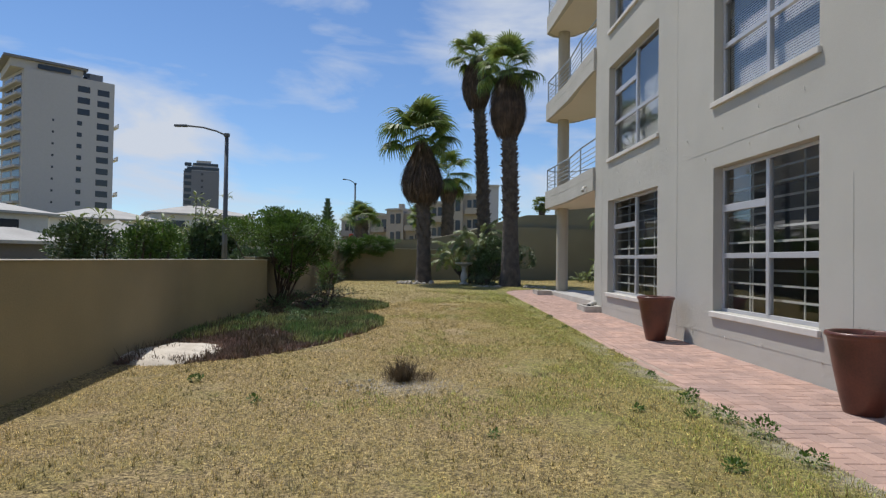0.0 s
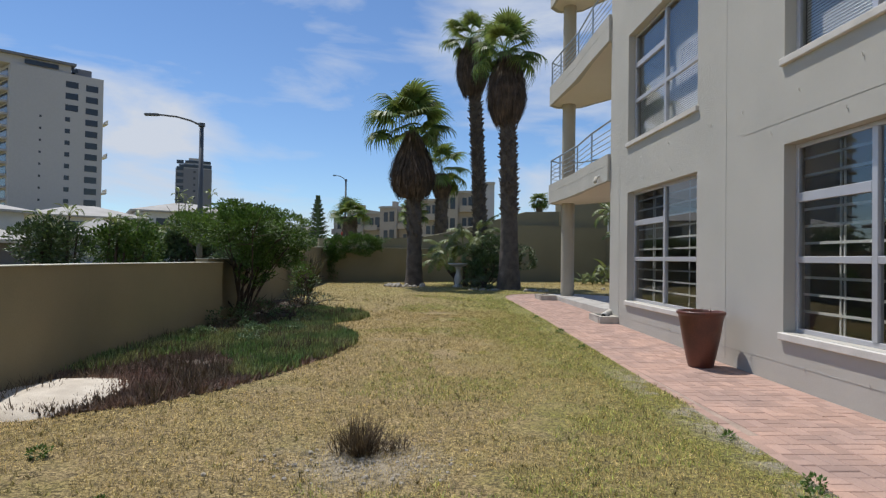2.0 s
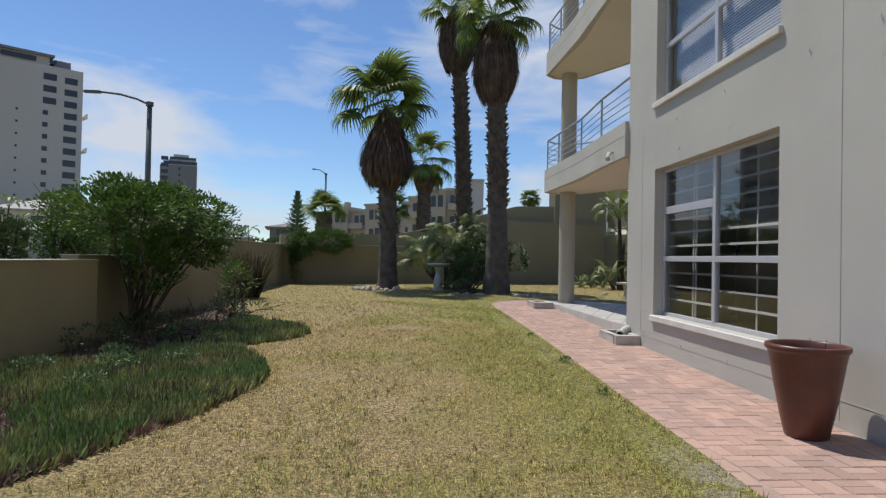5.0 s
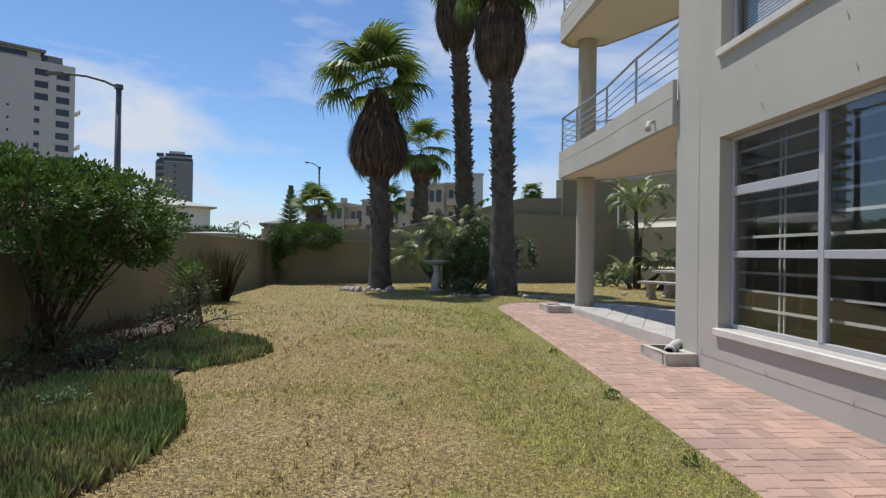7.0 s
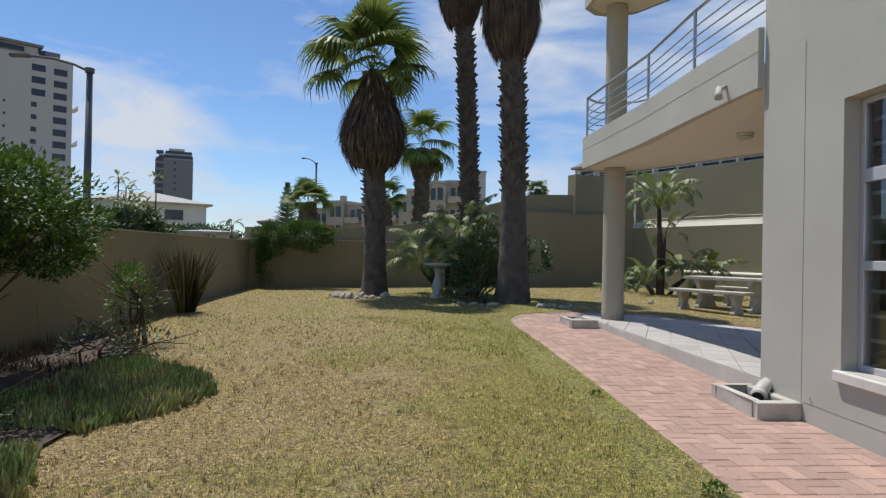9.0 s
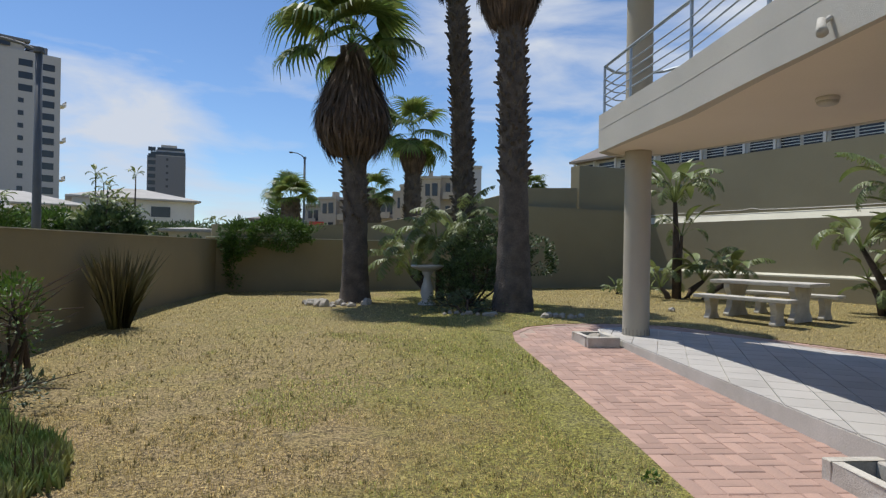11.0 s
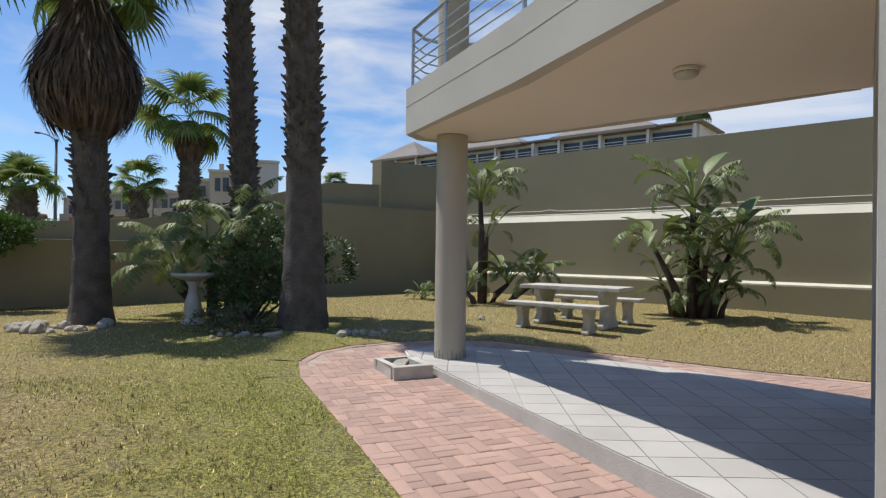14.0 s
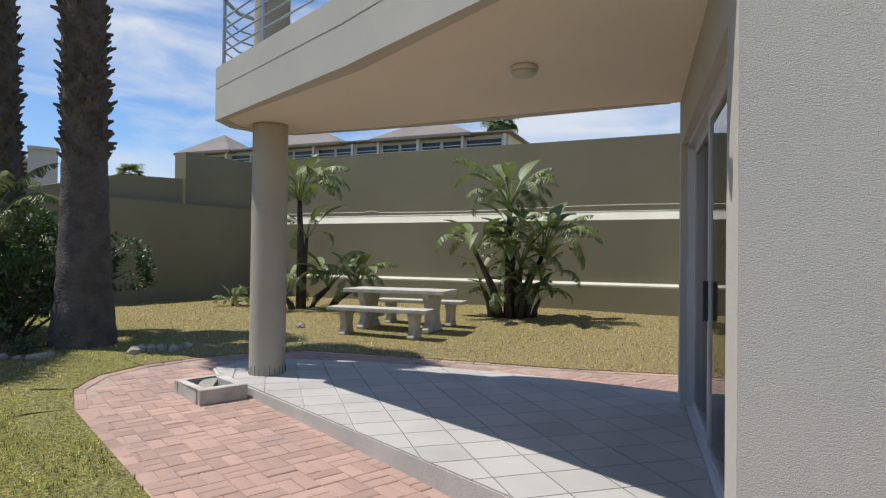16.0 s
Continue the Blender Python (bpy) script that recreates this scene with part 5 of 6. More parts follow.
# flax clump
flax = thing("flax_clump", pose(-4.12, 17.35, 0.04), "upright clump of sword-shaped brown leaves against the wall", "plant")
v, f = [], []
rnd_ = random.Random(9)
for k in range(230):
    a, tilt, l_ = rnd_.uniform(0, 6.3), abs(rnd_.gauss(0, 0.25)), rnd_.uniform(0.7, 1.4)
    d = Vector((math.cos(a) * math.sin(tilt), math.sin(a) * math.sin(tilt), math.cos(tilt)))
    if d.x < -0.28:
        d.x = -0.28
    s = Vector((-math.sin(a + 1), math.cos(a + 1), 0)) * 0.022
    p0 = Vector((math.cos(a) * 0.16 * rnd_.random(), math.sin(a) * 0.16 * rnd_.random(), -0.02))
    pm = p0 + d * l_ * 0.6
    pe = p0 + d * l_ + Vector((d.x, d.y, -0.25)) * l_ * 0.15
    n0 = len(v)
    v += [tuple(p0 - s), tuple(p0 + s), tuple(pm - s), tuple(pm + s), tuple(pe)]
    f += [(n0, n0 + 1, n0 + 3, n0 + 2), (n0 + 2, n0 + 3, n0 + 4)]
pydata("blade", v, f, M_FLAX, flax, kind="stuff")

# ---- succulent bed ----
BED = [(-4.45, 3.9), (-3.7, 3.95), (-3.1, 4.35), (-2.6, 5.0), (-2.15, 6.1), (-1.85, 6.9), (-1.62, 7.9), (-1.7, 8.5), (-2.05, 9.3), (-2.35, 9.9), (-2.25, 10.4), (-1.85, 10.9),
       (-1.7, 11.4), (-1.95, 12.0), (-2.5, 12.4), (-3.0, 12.9), (-3.6, 14.2), (-4.3, 15.4), (-4.55, 15.0), (-4.5, 8.0), (-4.6, 6.5)]
rnd_ = random.Random(14)


def inside_bed(x, y):
    return paved(x, y, BED)


def fingers(count, ok, lo, hi, width, v, f, lean=0.55):
    k = 0
    while k < count:
        x, y = rnd_.uniform(-4.6, -1.55), rnd_.uniform(3.9, 15.3)
        if not inside_bed(x, y) or not ok(x, y):
            continue
        k += 1
        z0 = ground_z(y)
        for q in range(3):
            a, tl, l_ = rnd_.uniform(0, 6.3), rnd_.uniform(0.05, lean), rnd_.uniform(lo, hi)
            d = Vector((math.cos(a) * math.sin(tl), math.sin(a) * math.sin(tl), math.cos(tl)))
            s1 = Vector((math.cos(a + 1.3), math.sin(a + 1.3), 0)) * width
            s2 = d.cross(s1)
            p = Vector((x + rnd_.uniform(-.02, .02), y + rnd_.uniform(-.02, .02), z0 - 0.01))
            m_ = p + d * l_ * 0.55
            n0 = len(v)
            v += [tuple(p - s1), tuple(p + s1), tuple(p + s2), tuple(m_ - s1 * 1.1), tuple(m_ + s1 * 1.1), tuple(m_ + s2 * 1.1), tuple(p + d * l_ + Vector((0, 0, 0.01)))]
            f += [(n0, n0 + 1, n0 + 4, n0 + 3), (n0 + 1, n0 + 2, n0 + 5, n0 + 4), (n0 + 2, n0, n0 + 3, n0 + 5), (n0 + 3, n0 + 4, n0 + 6), (n0 + 4, n0 + 5, n0 + 6), (n0 + 5, n0 + 3, n0 + 6)]


def edge_near(x, y):
    return y > 6.0 and (x > -3.2 or y < 9)


bed_ob = thing("succulent_bed", pose(0, 0, 0), "bed of upright finger-leaved succulents, part green and part dry reddish", "plants")
v, f = [], []
fingers(7000, lambda x, y: y > 6.2 + noise.noise((x, y, 0)) and (x > -3.3 or y < 8.8) and (y < 9.9 or y > 10.3), 0.07, 0.15, 0.0115, v, f)
pydata("green_leaves", v, f, M_FINGER, bed_ob, kind="stuff")
v, f = [], []
fingers(8000, lambda x, y: y < 7.6 + noise.noise((x, y, 3)) and noise.noise((x * 2, y * 2, 1)) > -0.5, 0.035, 0.105, 0.008, v, f, 1.25)
pydata("red_leaves", v, f, M_FINGERR, bed_ob, kind="stuff")
v, f = [], []
fingers(1500, lambda x, y: noise.noise((x * 1.5, y * 1.5, 7)) > 0.05, 0.10, 0.24, 0.005, v, f, 1.1)
pydata("dry_leaves", v, f, M_DRY, bed_ob, kind="stuff")
v, f = [], []
fingers(1500, lambda x, y: y < 9 and noise.noise((x * 2.5, y * 2.5, 11)) > 0.0, 0.03, 0.08, 0.006, v, f, 1.4)
pydata("curled_leaves", v, f, M_PALEBIT, bed_ob, "pale withered leaves", kind="stuff")
# soil of the bed, sand mound and gravel
bv, bf = [], []
for i in range(24):
    for j in range(60):
        x, y = -4.75 + i * 0.14, 3.7 + j * 0.2
        if all(inside_bed(x + a, y + b) for a in (0.02, 0.12) for b in (0.02, 0.18)):
            n0 = len(bv)
            bv += [(x + a, y + b, sheet_z(x + a, y + b) + 0.022 + 0.01 * noise.noise((x + a, (y + b), 5))) for a, b in ((0, 0), (0.14, 0), (0.14, 0.2), (0, 0.2))]
            bf.append((n0, n0 + 1, n0 + 2, n0 + 3))
pydata("soil", bv, bf, M_SOIL, None, "dark soil of the planting bed", True, "structure")


def mound(name, cx, cy, rx, ry, h, material, label, seed):
    mv, mf, n1, n2 = [(cx, cy, ground_z(cy) + h)], [], 9, 28
    for i in range(1, n1 + 1):
        for j in range(n2):
            a, q = 2 * math.pi * j / n2, i / n1
            w = 1 + 0.25 * noise.noise((math.cos(a) * 1.5, math.sin(a) * 1.5, seed))
            x, y = cx + rx * q * w * math.cos(a), cy + ry * q * w * math.sin(a)
            mv.append((x, y, ground_z(y) + 0.012 + h * (1 - q * q) + 0.012 * noise.noise((x * 9, y * 9, seed)) - (0.05 if i == n1 else 0)))
    mf += [(0, 1 + j, 1 + (j + 1) % n2) for j in range(n2)]
    for i in range(n1 - 1):
        for j in range(n2):
            a, b2 = 1 + i * n2 + j, 1 + i * n2 + (j + 1) % n2
            mf.append((a, a + n2, b2 + n2, b2))
    return tagged(pydata(name, mv, mf, material, None, label, True), category="ground", kind="stuff")


mound("sand_heap", -4.05, 4.6, 0.62, 0.85, 0.10, M_SAND, "low heap of white sand against the wall", 1)


def stones(name, spots, lo, hi, label, seed, group=""):
    rnd = random.Random(seed)
    for (x, y) in spots:
        b = bmesh.new()
        bmesh.ops.create_icosphere(b, subdivisions=2, radius=1.0)
        s, rnd_h = rnd.uniform(lo, hi), rnd.uniform(0.55, 0.95)
        for w in b.verts:
            w.co = w.co * (1 + 0.35 * noise.noise(w.co * 1.6 + Vector((x, y, 0))))
            w.co = Vector((w.co.x * s * rnd.uniform(0.97, 1.03), w.co.y * s * 0.8, w.co.z * s * rnd_h))
        o = part(name, b, M_ROCK)
        o.matrix_world = pose(x, y, ground_z(y) + s * 0.25, 0, 0, rnd.uniform(0, 360))
        tagged(o, label, "stone", group)


rnd_ = random.Random(77)
stones("stone", [(-0.85 + (0.75 + rnd_.uniform(-.2, .15)) * math.cos(a) - 0.3, 21.05 + (0.5 + rnd_.uniform(-.15, .2)) * math.sin(a)) for a in [2.0 + 0.33 * k for k in range(14)]] + [(-1.5 + rnd_.uniform(-.3, .4), 20.8 + rnd_.uniform(-.3, .3)) for k in range(9)],
       0.06, 0.15, "pale rough garden stone round the palm", 3, "stones round the palm")
stones("stone", [(1.0 + 0.13 * k + rnd_.uniform(-.05, .05), 19.35 - 0.02 * k + rnd_.uniform(-.12, .12)) for k in range(9)] + [(2.9 + 0.12 * k, 18.95 + rnd_.uniform(-.1, .1)) for k in range(7)],
       0.04, 0.09, "small pale stone at the bed edge", 4, "stones at the bed edge")
stones("pebble", [(-1.05 + rnd_.gauss(0, 0.34), 2.88 + rnd_.gauss(0, 0.2)) for k in range(110)], 0.006, 0.02, "small white pebble on the sandy patch", 5, "pebbles on the sand")
stones("pebble", [(5.9, 20.1)], 0.07, 0.08, "pale flat stone on the lawn", 6)

# ---- street lamps ----
def street_lamp(x, y, h, arm, r, z0=0.1):
    t = thing("street_lamp", pose(x, y, z0), "grey steel street lamp with one curved arm", "street lamp", "street lamps")
    b = bmesh.new()
    tube(b, [(0, 0, -0.1), (0, 0, h * 0.3), (0, 0, h)], [r, r * 0.8, r * 0.6], 12)
    part("pole", b, M_STEEL, t, "", True)
    b = bmesh.new()
    tube(b, [(0, 0, h - 0.12), (0, 0, h + 0.03)], [r * 0.95, r * 0.95], 12)
    part("collar", b, M_STEEL, t)
    b = bmesh.new()
    tube(b, [(0, 0, h - 0.08), (arm * 0.2, 0, h + 0.14), (arm * 0.45, 0, h + 0.30), (arm * 0.75, 0, h + 0.37)], r * 0.28, 8)
    part("arm", b, M_STEEL, t)
    b = bmesh.new()
    s = math.copysign(1, arm)
    box(b, min(arm * 0.75, arm), max(arm * 0.75, arm), -0.09, 0.09, h + 0.31, h + 0.42)
    soften(b, 0.03, 2)
    part("lamp_head", b, M_STEEL, t)


street_lamp(-10.43, 26.05, 6.9, -2.5, 0.15)
street_lamp(-7.5, 55.3, 8.3, -1.2, 0.13)


# ---- far buildings ----
FAR_TURN = Matrix.Translation((-0.95, -3.3, 0)) @ Matrix.Rotation(radians(0.75), 4, "Z") @ Matrix.Translation((0.95, 3.3, 0))


def frame_xy(ax, ay, bx, by, turned=True):
    """Axes of a facade from A to B as the garden sees it, left to right."""
    d = Vector((bx - ax, by - ay, 0))
    L_ = d.length
    d.normalize()
    if not turned:
        return Matrix(((d.x, -d.y, 0, ax), (d.y, d.x, 0, ay), (0, 0, 1, 0), (0, 0, 0, 1))), L_
    return FAR_TURN @ Matrix(((d.x, -d.y, 0, ax), (d.y, d.x, 0, ay), (0, 0, 1, 0), (0, 0, 0, 1))), L_


def far_block(name, label, ax, ay, bx, by, depth, z1, wall, parts, z0=-0.2, category="building"):
    """parts: rows (kind, x0, x1, z0, z1, y_out, material) on the front, in metres along the facade."""
    m_, L_ = frame_xy(ax, ay, bx, by)
    t = thing(name, m_, label, category)
    b = bmesh.new()
    box(b, 0, L_, 0, depth, z0, z1)
    part("wall", b, wall, t)
    for kind, x0, x1, za, zb_, out, mm in parts:
        b = bmesh.new()
        if kind == "window":
            box(b, x0, x1, -0.04, -0.01, za, zb_)
        else:
            box(b, x0, x1, -out, -0.012, za, zb_)
        part(kind, b, mm, t)
    return t


# tower: main face and balcony face
rows = []
for k in range(12):
    z = 48.2 - k * 3.15 - 2.6
    rows.append(("window", 17.0, 20.0, z, z + 1.7, 0, M_PANE))
    if k < 3:
        rows.append(("window", 12.2, 15.2, z + 0.2, z + 1.9, 0, M_PANE))
    else:
        rows.append(("window", 12.2, 13.4, z + 0.4, z + 1.6, 0, M_PANE))
    if k > 2:
        rows.append(("window", 6.4, 6.9, z + 0.6, z + 1.2, 0, M_PANE))
rows.append(("window", 3.0, 10.5, 50.1, 51.3, 0, M_PANE))
rows.append(("window", 13.5, 15.0, 50.1, 51.2, 0, M_PANE))
for z in (18, 28, 37.5):
    rows.append(("balcony", 22.12, 23.6, z, z + 0.3, 1.5, M_TOWER))
    rows.append(("balcony_rail", 23.4, 23.55, z + 0.3, z + 1.3, 1.5, M_WHITE))
tower = far_block("tower_block", "tall pale grey apartment tower with rows of dark windows", -102.9, 157.0, -86.6, 170.7, 20, 49.6, M_TOWER, rows[:-6])
m_, L_ = frame_xy(-102.9, 157.0, -86.6, 170.7)
b = bmesh.new()
box(b, -3, 13.5, 0.5, 19, 49.6, 51.8)
part("penthouse", b, M_TOWER, tower)
b = bmesh.new()
box(b, -4.5, 14.5, -0.6, 19.6, 51.8, 52.4)
box(b, 14.6, 18.5, 1, 12, 49.6, 51.6)
part("roof", b, M_TOWER2, tower)
for x0, x1, z0_, z1_ in ((3.0, 10.5, 50.2, 51.3),):
    b = bmesh.new()
    box(b, x0, x1, 0.44, 0.48, z0_, z1_)
    part("window", b, M_PANE, tower)
for z in (18.0, 28.2, 37.6):
    b = bmesh.new()
    box(b, L_ + 0.01, L_ + 1.8, 2, 6, z, z + 0.3)
    box(b, L_ + 1.65, L_ + 1.8, 2, 6, z + 0.3, z + 1.3)
    part("balcony", b, M_WHITE, tower)
rows = []
for k in range(15):
    z = 49.2 - k * 3.15 - 2.9
    if z < 1:
        break
    rows.append(("window", 2.0, 8.6, z + 0.3, z + 2.3, 0, M_PANE))
    rows.append(("window", 9.8, 15.6, z + 0.3, z + 2.3, 0, M_PANE))
    rows.append(("balcony", 0.6, 16, z - 0.45, z + 0.15, 1.4, M_TOWER))
far_block("tower_wing", "balconied side of the pale apartment tower", -116.0, 168.5, -103.0, 157.1, 14, 49.5, M_TOWER, rows)
rows = [("window", 0.4, 3.4, 43.5 - k * 3.0, 45.3 - k * 3.0, 0, M_PANE) for k in range(13)] + [("window", 7.6, 8.6, 42.5 - k * 3, 43.5 - k * 3, 0, M_PANE) for k in range(6)]
t2 = far_block("tower_block", "distant dark grey office tower with a stepped top", -109.5, 283.0, -94.6, 288.0, 15, 41.5, M_TOWER2, rows)
b = bmesh.new()
box(b, 1.0, 15.3, 0.4, 14, 41.5, 42.0)
box(b, 3.5, 15.0, 0.8, 13, 43.4, 44.2)
box(b, 5.5, 12.0, 1, 10, 45.4, 46.6)
part("roof", b, M_TOWER, t2)
b = bmesh.new()
box(b, 1.4, 15.6, 0.2, 14, 42.0, 43.4)
box(b, 4.0, 15.2, 0.7, 13, 44.2, 45.4)
part("penthouse", b, M_PANE, t2)


def hip_house(label, ax, ay, bx, by, depth, wall_h, ridge_h, wins, eave=0.7, wall=None, roof=None, storeys=2):
    m_, L_ = frame_xy(ax, ay, bx, by)
    t = thing("house", m_, label, "house")
    b = bmesh.new()
    box(b, 0, L_, 0, depth, -0.2, wall_h)
    part("wall", b, wall or M_WHITE, t)
    b = bmesh.new()
    i = min(depth, L_) / 2
    lo = [b.verts.new(p) for p in ((-eave, -eave, wall_h), (L_ + eave, -eave, wall_h), (L_ + eave, depth + eave, wall_h), (-eave, depth + eave, wall_h))]
    l2 = [b.verts.new((p.co.x, p.co.y, wall_h + 0.22)) for p in lo]
    r1, r2 = b.verts.new((i, depth / 2, ridge_h)), b.verts.new((max(L_ - i, i + 0.01), depth / 2, ridge_h))
    b.faces.new(lo[::-1])
    for k in range(4):
        b.faces.new((lo[k], lo[(k + 1) % 4], l2[(k + 1) % 4], l2[k]))
    b.faces.new((l2[0], l2[1], r2, r1))
    b.faces.new((l2[1], l2[2], r2))
    b.faces.new((l2[2], l2[3], r1, r2))
    b.faces.new((l2[3], l2[0], r1))
    part("roof", b, roof or M_ROOF, t)
    for x0, x1, z0_, z1_ in wins:
        b = bmesh.new()
        box(b, x0, x1, -0.05, -0.01, z0_, z1_)
        w_ = part("window", b, M_PANE, t)
        b = bmesh.new()
        box(b, x0 - 0.08, x1 + 0.08, -0.09, -0.051, z0_ - 0.1, z0_ - 0.01)
        part("sill", b, M_WHITE, w_)
    return t


def polar(az, d):
    return (-0.95 + d * math.sin(radians(az)), -3.3 + d * math.cos(radians(az)))


def house_at(label, az0, az1, d0, d1, depth, wall_h, ridge_h, wins, **kw):
    return hip_house(label, *polar(az0, d0), *polar(az1, d1), depth, wall_h, ridge_h, wins, **kw)


house_at("white two-storey house with a low hipped roof across the street", -41, -30.6, 62, 68, 10, 4.7, 6.4, [(8.0, 10.6, 3.0, 4.2), (2.5, 5.5, 3.0, 4.2)])
house_at("low white veranda with a pale roof in front of the house", -41, -29.6, 46, 50, 4, 1.75, 2.9, [], wall=M_ROOFD)
house_at("wide white house with a pale hipped roof", -30.5, -22.6, 88, 90, 10, 5.6, 7.4, [(3.5, 5.5, 4.0, 5.1), (8, 10, 4.0, 5.1)])
house_at("small pavilion with a pale pyramid roof", -27.6, -23.8, 66, 66, 4.5, 2.6, 4.6, [(1, 2, 1.2, 2.2)])
house_at("white two-storey house with a hipped roof and dark windows", -23.3, -15.1, 92, 94, 11, 6.9, 8.7, [(8.4, 10.6, 4.9, 6.2), (9.0, 10.0, 1.8, 2.9), (2.5, 4.5, 4.9, 6.1)])
house_at("low grey house far down the street", -10.9, -8.1, 100, 100, 8, 5.2, 6.2, [(1, 3, 4, 5)], wall=M_TOWER2, roof=M_ROOFD)
house_at("low white outbuilding beyond the garden wall", -15.2, -12.2, 60, 60, 3, 2.4, 2.8, [])


def apartment(label, ax, ay, bx, by, depth, heights, blank_end):
    """A long block in bays; heights: the roof height of each bay."""
    m_, L_ = frame_xy(ax, ay, bx, by)
    t = thing("apartment_block", m_, label, "building")
    n = len(heights)
    w = L_ / n
    for k, h in enumerate(heights):
        out = 0.8 if k % 2 else 0.0
        b = bmesh.new()
        box(b, k * w, (k + 1) * w - 0.01, -out, depth, -0.2, h)
        part("wall", b, M_TOWER if blank_end and k == n - 1 else M_APT, t)
        b = bmesh.new()
        box(b, k * w - 0.1, (k + 1) * w + 0.09, -out - 0.25, -out - 0.01, h - 0.35, h - 0.1)
        part("cornice", b, M_ROOF, t)
        z = h - 3.0
        while z > 0.8:
            for x0, x1, zz in () if blank_end and k == n - 1 else ((0.25, 0.48, 1.5), (0.58, 0.85, 1.6)):
                b = bmesh.new()
                box(b, (k + x0) * w, (k + x1) * w, -out - 0.05, -out - 0.012, z + 0.5, z + 0.5 + zz)
                part("window", b, M_PANE, t)
            if k % 2 == 0:
                b = bmesh.new()
                box(b, (k + 0.1) * w, (k + 0.9) * w, -out - 1.1, -out - 0.012, z - 0.1, z + 0.05)
                box(b, (k + 0.1) * w, (k + 0.9) * w, -out - 1.1, -out - 1.0, z + 0.05, z + 0.8)
                part("balcony", b, M_APT, t)
            z -= 2.9
        if k % 2 and not (blank_end and k == n - 1):
            b = bmesh.new()
            box(b, (k + 0.4) * w, (k + 0.6) * w, 1, 2, h, h + 0.9)
            part("chimney", b, M_APT, t)
    return t


apartment("long beige three-storey apartment block with balconies beyond the back wall", -13.5, 101, 3.2, 92, 10, [8.0, 9.0, 8.6, 9.4, 8.8, 9.6], False)
apartment("taller beige apartment block with flat roofs behind the palms", 1.0, 84, 11.2, 83.2, 10, [9.6, 10.6, 10.8, 12.0], True)
tb = bmesh.new()
box(tb, *[a for a in (-11.6, -9.8, 84.9, 85.0)], 4.0, 4.7)
o = part("sign_board", tb, M_RED, None)
tagged(o, "small red board in front of the far block", "sign")
tb = bmesh.new()
tube(tb, [(-10.7, 85.05, 0), (-10.7, 85.05, 4.5)], 0.08, 6)
part("post", tb, M_STEEL, o)

# terrace with pyramid roofs over the high wall
m_, L_ = frame_xy(20.2, 58.1, 30.2, 38.9, False)
m_ = Matrix.Translation((0, 0, -0.5)) @ m_
ter = thing("terrace_block", m_, "cream terrace of flats with pale pyramid roofs and railed balconies", "building")
b = bmesh.new()
box(b, -7.2, 22.0, 0.0, 4.0, 0.0, 10.29)
part("wall", b, M_WHITE, ter)
b = bmesh.new()
box(b, -7.3, 22.1, -0.6, -0.01, 8.75, 8.95)
part("balcony", b, M_APT, ter)
b = bmesh.new()
lo = [(-7.5, -0.75, 10.3), (22.4, -0.75, 10.3), (22.4, 4.3, 10.3), (-7.5, 4.3, 10.3), (-7.5, -0.75, 10.4), (22.4, -0.75, 10.4), (22.4, 4.3, 10.4), (-7.5, 4.3, 10.4), (-5, 1.8, 10.62), (19.5, 1.8, 10.62)]
lo = [b.verts.new(p) for p in lo]
for q in ((3, 2, 1, 0), (0, 1, 5, 4), (1, 2, 6, 5), (2, 3, 7, 6), (3, 0, 4, 7), (4, 5, 9, 8), (5, 6, 9), (6, 7, 8, 9), (7, 4, 8)):
    b.faces.new([lo[i] for i in q])
part("roof", b, M_ROOFT, ter)
for s_, wd in ((-4.3, 3.0), (5.0, 4.2), (15.7, 3.9)):
    b = bmesh.new()
    base = [b.verts.new((s_ + p, 1.8 + q, 10.22)) for p, q in ((-wd, -2.7), (wd, -2.7), (wd, 2.7), (-wd, 2.7))]
    mid = [b.verts.new((v.co.x, v.co.y, 10.42)) for v in base]
    apex = b.verts.new((s_, 1.8, 12.3))
    b.faces.new(base[::-1])
    for q in range(4):
        b.faces.new((base[q], base[(q + 1) % 4], mid[(q + 1) % 4], mid[q]))
        b.faces.new((mid[q], mid[(q + 1) % 4], apex))
    part("pyramid_roof", b, M_ROOFT, ter, "pale grey pyramid roof")
cols = [-6.9, -4.4, -1.86, 2.4, 6.66, 10.1, 12.3, 15.5, 18.9, 21.9]
for k, s_ in enumerate(cols):
    b = bmesh.new()
    box(b, s_ - 0.09, s_ + 0.09, -0.62, -0.44, 8.955, 10.21)
    part("column", b, M_WHITE, ter)
    if k == len(cols) - 1:
        break
    e = cols[k + 1]
    n_w = 2 if e - s_ > 3 else 1
    for q in range(n_w):
        a0 = s_ + 0.14 + (e - s_ - 0.2) * q / n_w
        b = bmesh.new()
        box(b, a0, a0 + (e - s_ - 0.3) / n_w - 0.2, -0.05, -0.01, 8.96, 10.0)
        part("window", b, M_PANE, ter)
    for z in (9.2, 9.4, 9.6):
        b = bmesh.new()
        tube(b, [(s_ + 0.1, -0.53, z), (e - 0.1, -0.53, z)], 0.03, 5)
        part("rail_bar", b, M_WHITE, ter)

